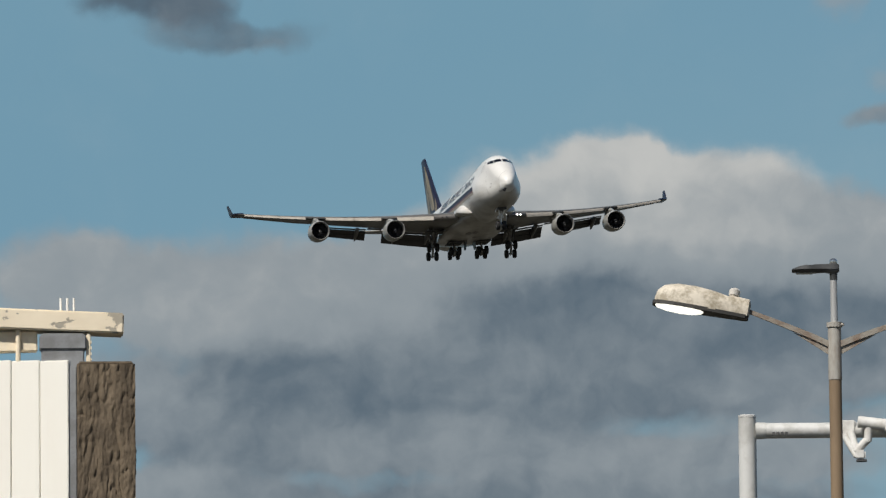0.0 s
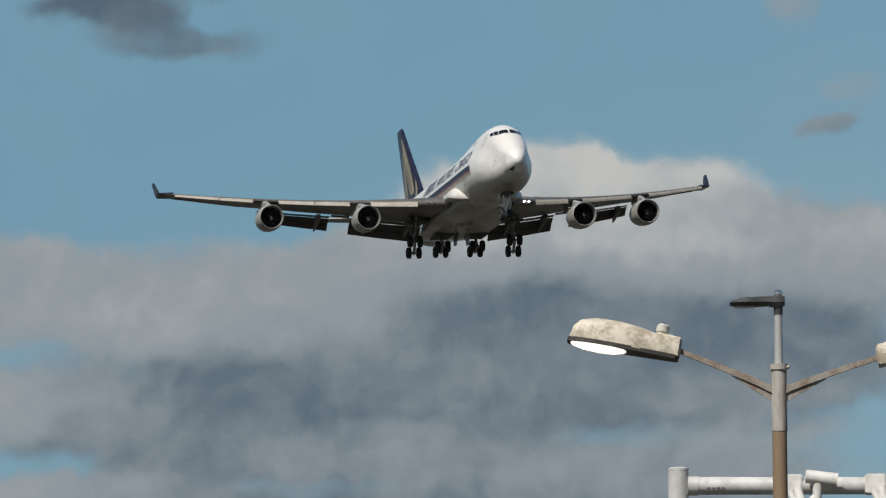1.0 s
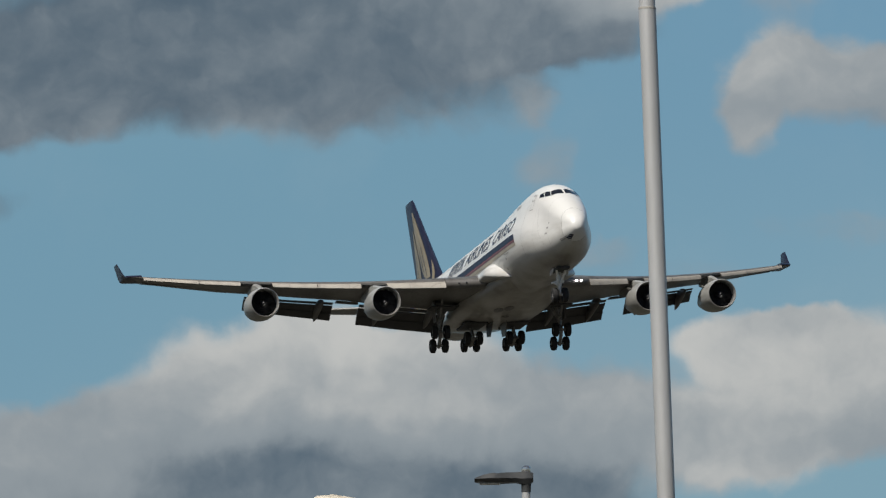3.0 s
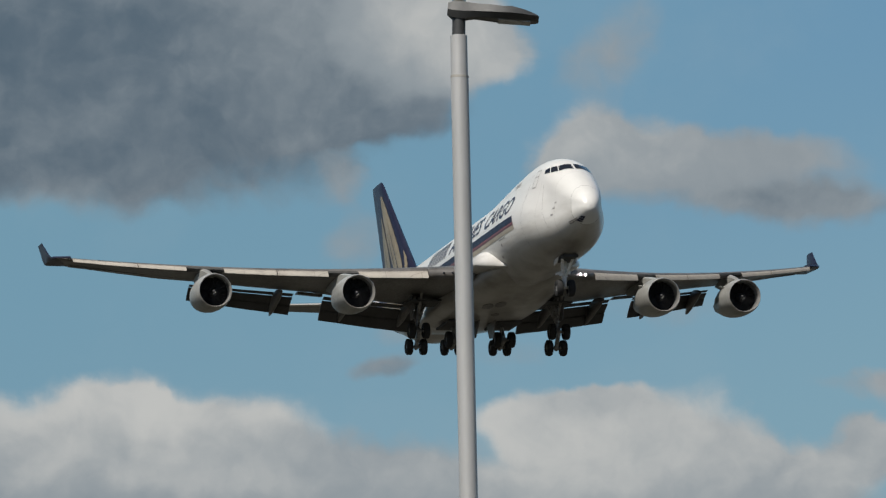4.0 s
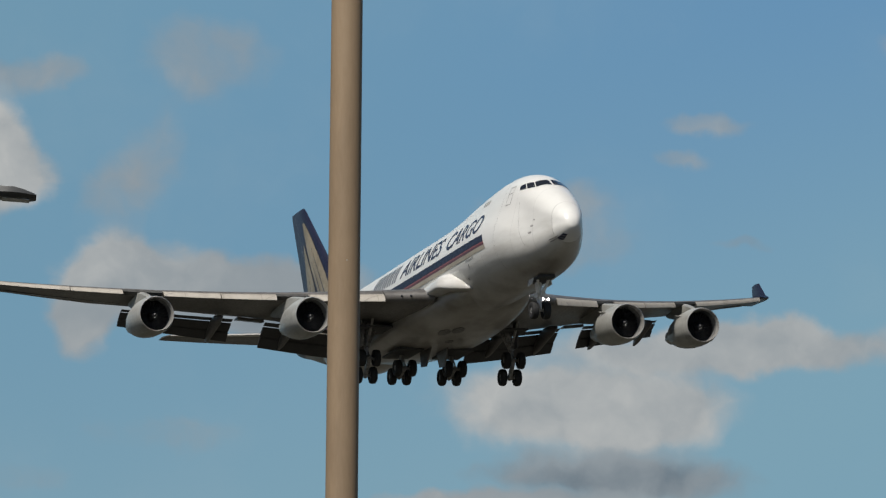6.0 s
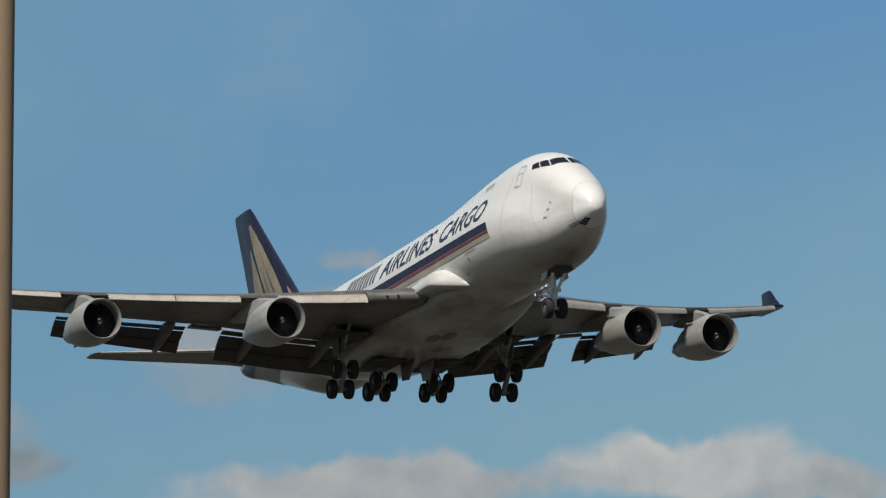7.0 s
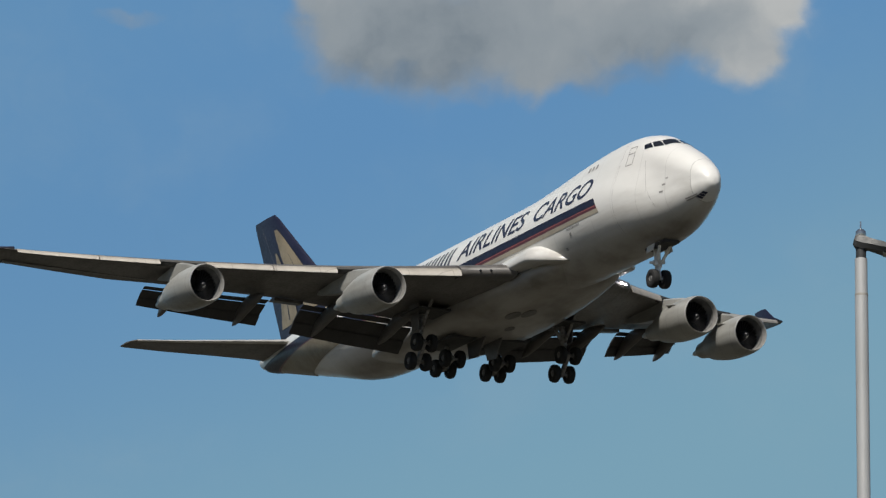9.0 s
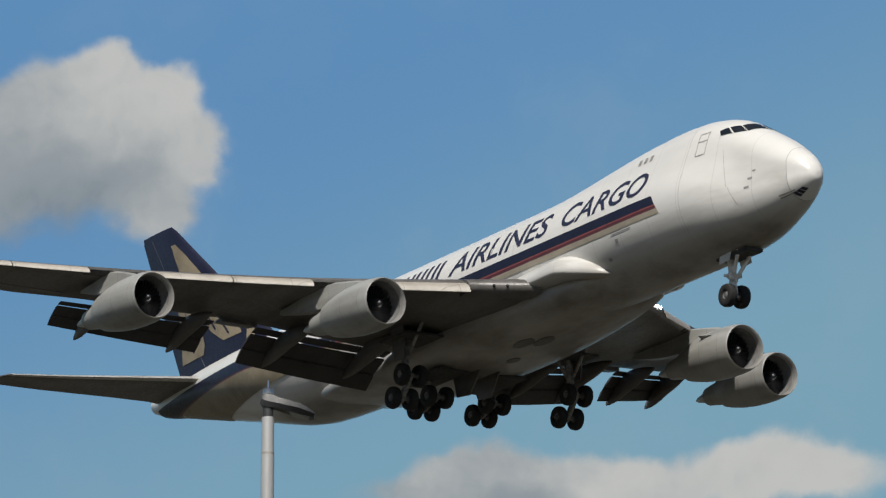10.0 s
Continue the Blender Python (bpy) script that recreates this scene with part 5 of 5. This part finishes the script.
def camera_mast():
    """A white mast whose boom carries traffic cameras."""
    mast = tagged(new("camera_mast"), "white steel mast and boom with surveillance cameras", "mast")
    mast.matrix_world = lamp_frame(12.84, 46.93, -15.2)
    z = 6.09
    column(mast, 0, z, 0.082, 0.076, WHITE_STEEL, "post", "white round post")
    bm = bmesh.new()
    revolve(bm, [(z - 0.006, 0.078), (z + 0.01, 0.078), (z + 0.02, 0.06), (z + 0.022, 0.003)], Matrix(), 28, (True, True))
    part("post_cap", bm, WHITE_STEEL, mast, "flat cap")
    foot_plate(mast, 0.082)
    bz = z - 0.118
    bm = bmesh.new()
    revolve(bm, [(0.07, 0.072), (0.15, 0.072), (0.152, 0.067), (3.2, 0.062)], Matrix.Translation((0, 0, bz)) @ pose(0, 0, 0, 0, 90.4, 0), 24, (True, True))
    boom = part("boom", bm, WHITE_STEEL, mast, "white tubular boom")
    for k in range(4):
        bm = bmesh.new()
        box(bm, (0.21 + 0.036 * k, -0.068, bz - 0.042), (0.235 + 0.036 * k, -0.05, bz - 0.018))
        part("stencil_mark", bm, MARK, boom, "small dark stencil mark", smooth=False)
    for cx in (0.86, 1.48):
        bm = bmesh.new()
        box(bm, (cx - 0.1, -0.075, bz - 0.075), (cx + 0.06, 0.075, bz + 0.075), bevel=0.01)
        unit = part("camera_bracket", bm, CAM_WHITE, mast, "white clamp bracket on the boom", smooth=False)
        bm = bmesh.new()
        m = Matrix.Translation((cx + 0.2, -0.16, bz + 0.035)) @ pose(0, 0, 0, 0, 98, 0)
        revolve(bm, [(-0.125, 0.03), (-0.12, 0.05), (0.09, 0.053), (0.115, 0.055), (0.115, 0.046), (0.07, 0.042)], m, 20, (True, False))
        revolve(bm, [(0.07, 0.043), (0.071, 0.002)], m, 20, (False, True), 1)
        part("camera_housing", bm, [CAM_WHITE, MARK], unit, "white cylinder camera housing with a dark lens")
        bm = bmesh.new()
        rod(bm, (cx + 0.02, -0.09, bz - 0.03), (cx + 0.06, -0.14, bz - 0.2), 0.034)
        rod(bm, (cx + 0.06, -0.14, bz - 0.2), (cx + 0.16, -0.16, bz - 0.1), 0.034)
        rod(bm, (cx + 0.16, -0.16, bz - 0.12), (cx + 0.17, -0.16, bz + 0.0), 0.035)
        rod(bm, (cx - 0.04, -0.1, bz - 0.06), (cx + 0.06, -0.15, bz - 0.24), 0.025)
        box(bm, (cx + 0.05, -0.2, bz - 0.27), (cx + 0.14, -0.1, bz - 0.19), bevel=0.015)
        part("camera_joint", bm, CAM_WHITE, unit, "jointed camera arm")
        bm = bmesh.new()
        box(bm, (cx + 0.06, -0.19, bz - 0.29), (cx + 0.15, -0.11, bz - 0.268), bevel=0.005)
        part("sensor_window", bm, MARK, unit, "dark sensor window", smooth=False)


def roof_corner():
    """The corner of a building: white boards, a hewn stone pier, and a concrete canopy on a steel post."""
    base = Matrix.Translation((7.1, 44.316, 0)) @ pose(0, 0, 0, 0, 0, -8.5)
    z = 6.248
    pier = tagged(new("stone_pier"), "rough brown hewn stone pier beside white boarding", "pier")
    pier.matrix_world = base
    # front of hewn stone with deep vertical clefts, one displaced sheet wrapped round the pier
    bm = bmesh.new()
    nx, nz = 70, 200
    loops = []
    for j in range(nz + 1):
        zz = z * j / nz
        if j > 30:
            zz = 3.2 + (z - 3.2) * (j - 30) / (nz - 30)
        else:
            zz = 3.2 * j / 30
        row = []
        outline = [(-0.46 + 0.46 * i / nx, 0.0, 0) for i in range(nx + 1)] + [(0.0, 0.06 + 0.54 * i / 10, 1) for i in range(11)] + [(-0.46 * i / 10, 0.62, 2) for i in range(1, 11)]
        for x, y, face in outline:
            p = Vector((x * 3.1, y * 3.1, zz * 0.75))
            n1 = noise.fractal(p * 1.7, 1.0, 2.0, 4)
            ridge = abs(noise.noise(Vector((x * 9, y * 9, zz * 3.2)) + Vector((0.9 * n1, 0, 0.9 * n1))))
            cleft = -0.013 * max(0.0, 1 - ridge * 9) + 0.014 * n1 + 0.012 * noise.noise(Vector((x * 30, y * 30, zz * 6))) + 0.006 * noise.noise(Vector((x * 70, y * 70, zz * 22)))
            if face == 0:
                row.append((x, y - cleft, zz))
            elif face == 1:
                row.append((x + cleft, y, zz))
            else:
                row.append((x, y + cleft, zz))
        loops.append(row)
    rings(bm, loops)
    part("stone_face", bm, STONE, pier, "brown stone with deep vertical clefts", angle=75)
    bm = bmesh.new()
    box(bm, (-0.45, 0.02, z - 0.005), (-0.015, 0.6, z + 0.022), bevel=0.01)
    part("pier_cap", bm, STONE, pier, "thin dark stone cap")
    bm = bmesh.new()
    box(bm, (-0.54, 0.02, 0), (-0.462, 0.5, z - 0.01), bevel=0.006)
    part("corner_trim", bm, STEEL_GREY, pier, "grey metal corner trim", smooth=False)

    wall = tagged(new("wall_boarded"), "white vertical wall boards of the building", kind="structure")
    wall.matrix_world = base @ Matrix.Translation((-0.53, 0, 0)) @ pose(0, 0, 0, 0, 0, -13.0) @ Matrix.Translation((0.508, 0.03, 0))
    for k in range(8):
        bm = bmesh.new()
        x1 = -0.508 - 0.233 * k
        box(bm, (x1 - 0.227, -0.03, 0), (x1, 0.05, z + 0.03 + 0.0055 * k), bevel=0.006)
        part("board", bm, CLADDING, wall, smooth=False)
    bm = bmesh.new()
    box(bm, (-2.42, 0.06, 0), (-0.57, 0.4, z - 0.02))
    part("wall_core", bm, CLADDING, wall, "wall behind the boards", smooth=False)

    canopy = tagged(new("roof_canopy"), "flaking cream concrete roof canopy on a grey steel post", "canopy")
    canopy.matrix_world = base
    bm = bmesh.new()
    end = Matrix.Translation((-0.09, 0, z + 0.247)) @ pose(0, 0, 0, 0, 2.6, 0) @ Matrix.Translation((0.09, 0, -z - 0.247))
    box(bm, (-2.6, 0.05, z + 0.247), (-0.09, 0.42, z + 0.41), end, 0.012)
    part("slab", bm, FLAKED.mat, canopy, "cream concrete slab with flaking paint", smooth=False)
    bm = bmesh.new()
    box(bm, (-2.5, 0.13, z + 0.115), (-0.77, 0.27, z + 0.275), Matrix.Translation((-0.77, 0, z + 0.12)) @ pose(0, 0, 0, 0, -1.2, 0) @ Matrix.Translation((0.77, 0, -z - 0.12)), 0.01)
    part("beam", bm, CONCRETE, canopy, "cream edge beam", smooth=False)
    bm = bmesh.new()
    box(bm, (-0.74, 0.05, z - 0.3), (-0.40, 0.3, z + 0.25), bevel=0.01)
    box(bm, (-0.755, 0.035, z + 0.12), (-0.385, 0.31, z + 0.235), bevel=0.01)
    part("post", bm, STEEL_GREY, canopy, "grey steel post", smooth=False)
    bm = bmesh.new()
    box(bm, (-0.385, 0.07, z - 0.3), (-0.35, 0.15, z + 0.25), bevel=0.006)
    for k in range(5):
        box(bm, (-0.352, 0.075, z - 0.01 + 0.045 * k), (-0.343, 0.145, z + 0.012 + 0.045 * k))
    part("bracket", bm, CONCRETE, canopy, "notched cream bracket", smooth=False)
    bm = bmesh.new()
    rod(bm, (-0.925, 0.11, z + 0.03), (-0.925, 0.11, z + 0.28), 0.02)
    part("prop", bm, CONCRETE, canopy, "thin cream prop")
    for k in range(3):
        bm = bmesh.new()
        rod(bm, (-0.585 + 0.052 * k, 0.2, z + 0.4), (-0.585 + 0.052 * k, 0.2, z + 0.545), 0.0095, 0.0095, 10)
        part("rod", bm, ROD, canopy, "short white rod")


twin_arm_lamp()
tall_lamp(13.658, 44.095, -17.2, 10.49, 0.52, -0.029, 1.0, "tall galvanised street lamp with a flat LED head")
end_lamp = tall_lamp(25.854, 35.299, -36.2, 12.69, 0.36, 0.0, 0.84, "galvanised street lamp with a flat LED head and antenna")
bm = bmesh.new()
rod(bm, (0, 0, 12.9), (0, 0, 12.97), 0.006)
part("antenna", bm, CHROME, end_lamp, "short thin antenna")
brown_column()
camera_mast()
roof_corner()


def motions():
    """The jet's approach."""
    walk(jet, [
        (0, pose(187.69, 825.66, 101.88, -1.83, -2.55, -2.97)),
        (0.5, pose(169.99, 736.95, 92.11, -1.75, -2.20, -2.68)),
        (1, pose(153.43, 652.02, 83.56, -1.51, -1.83, -2.37)),
        (1.5, pose(151.10, 617.85, 81.04, -1.32, -2.25, -2.60)),
        (2, pose(151.83, 591.21, 79.95, -1.37, -2.08, -2.75)),
        (2.5, pose(152.63, 567.05, 78.81, -1.70, -2.73, -2.98)),
        (2.7, pose(152.80, 556.00, 78.21, -1.71, -2.59, -3.07)),
        (3.8, pose(140.70, 454.57, 72.12, -1.63, -2.11, -3.78)),
        (4, pose(143.14, 451.67, 72.73, -1.44, -1.82, -3.72)),
        (4.5, pose(154.50, 463.88, 76.52, -1.51, -1.51, -3.99)),
        (5, pose(164.73, 469.96, 79.91, -1.69, -1.23, -4.08)),
        (5.5, pose(164.50, 442.47, 78.53, -1.52, -1.18, -4.24)),
        (5.7, pose(164.09, 430.38, 77.39, -1.27, -1.58, -4.26)),
        (6.8, pose(162.48, 363.12, 74.42, -1.15, -1.78, -5.02)),
        (7, pose(161.78, 350.40, 74.82, -1.01, -1.74, -5.20)),
        (7.5, pose(161.20, 322.51, 73.57, -1.26, -1.77, -5.67)),
        (8, pose(181.96, 334.17, 82.52, -1.44, -1.57, -5.84)),
        (8.5, pose(209.46, 354.86, 94.39, -1.47, -1.65, -5.80)),
        (9, pose(221.32, 345.01, 98.96, -1.42, -1.39, -5.42)),
        (9.5, pose(211.28, 300.52, 92.82, -1.39, -1.24, -5.62)),
        (10, pose(206.40, 261.39, 88.65, -1.43, -1.74, -4.91)),
    ])


motions()
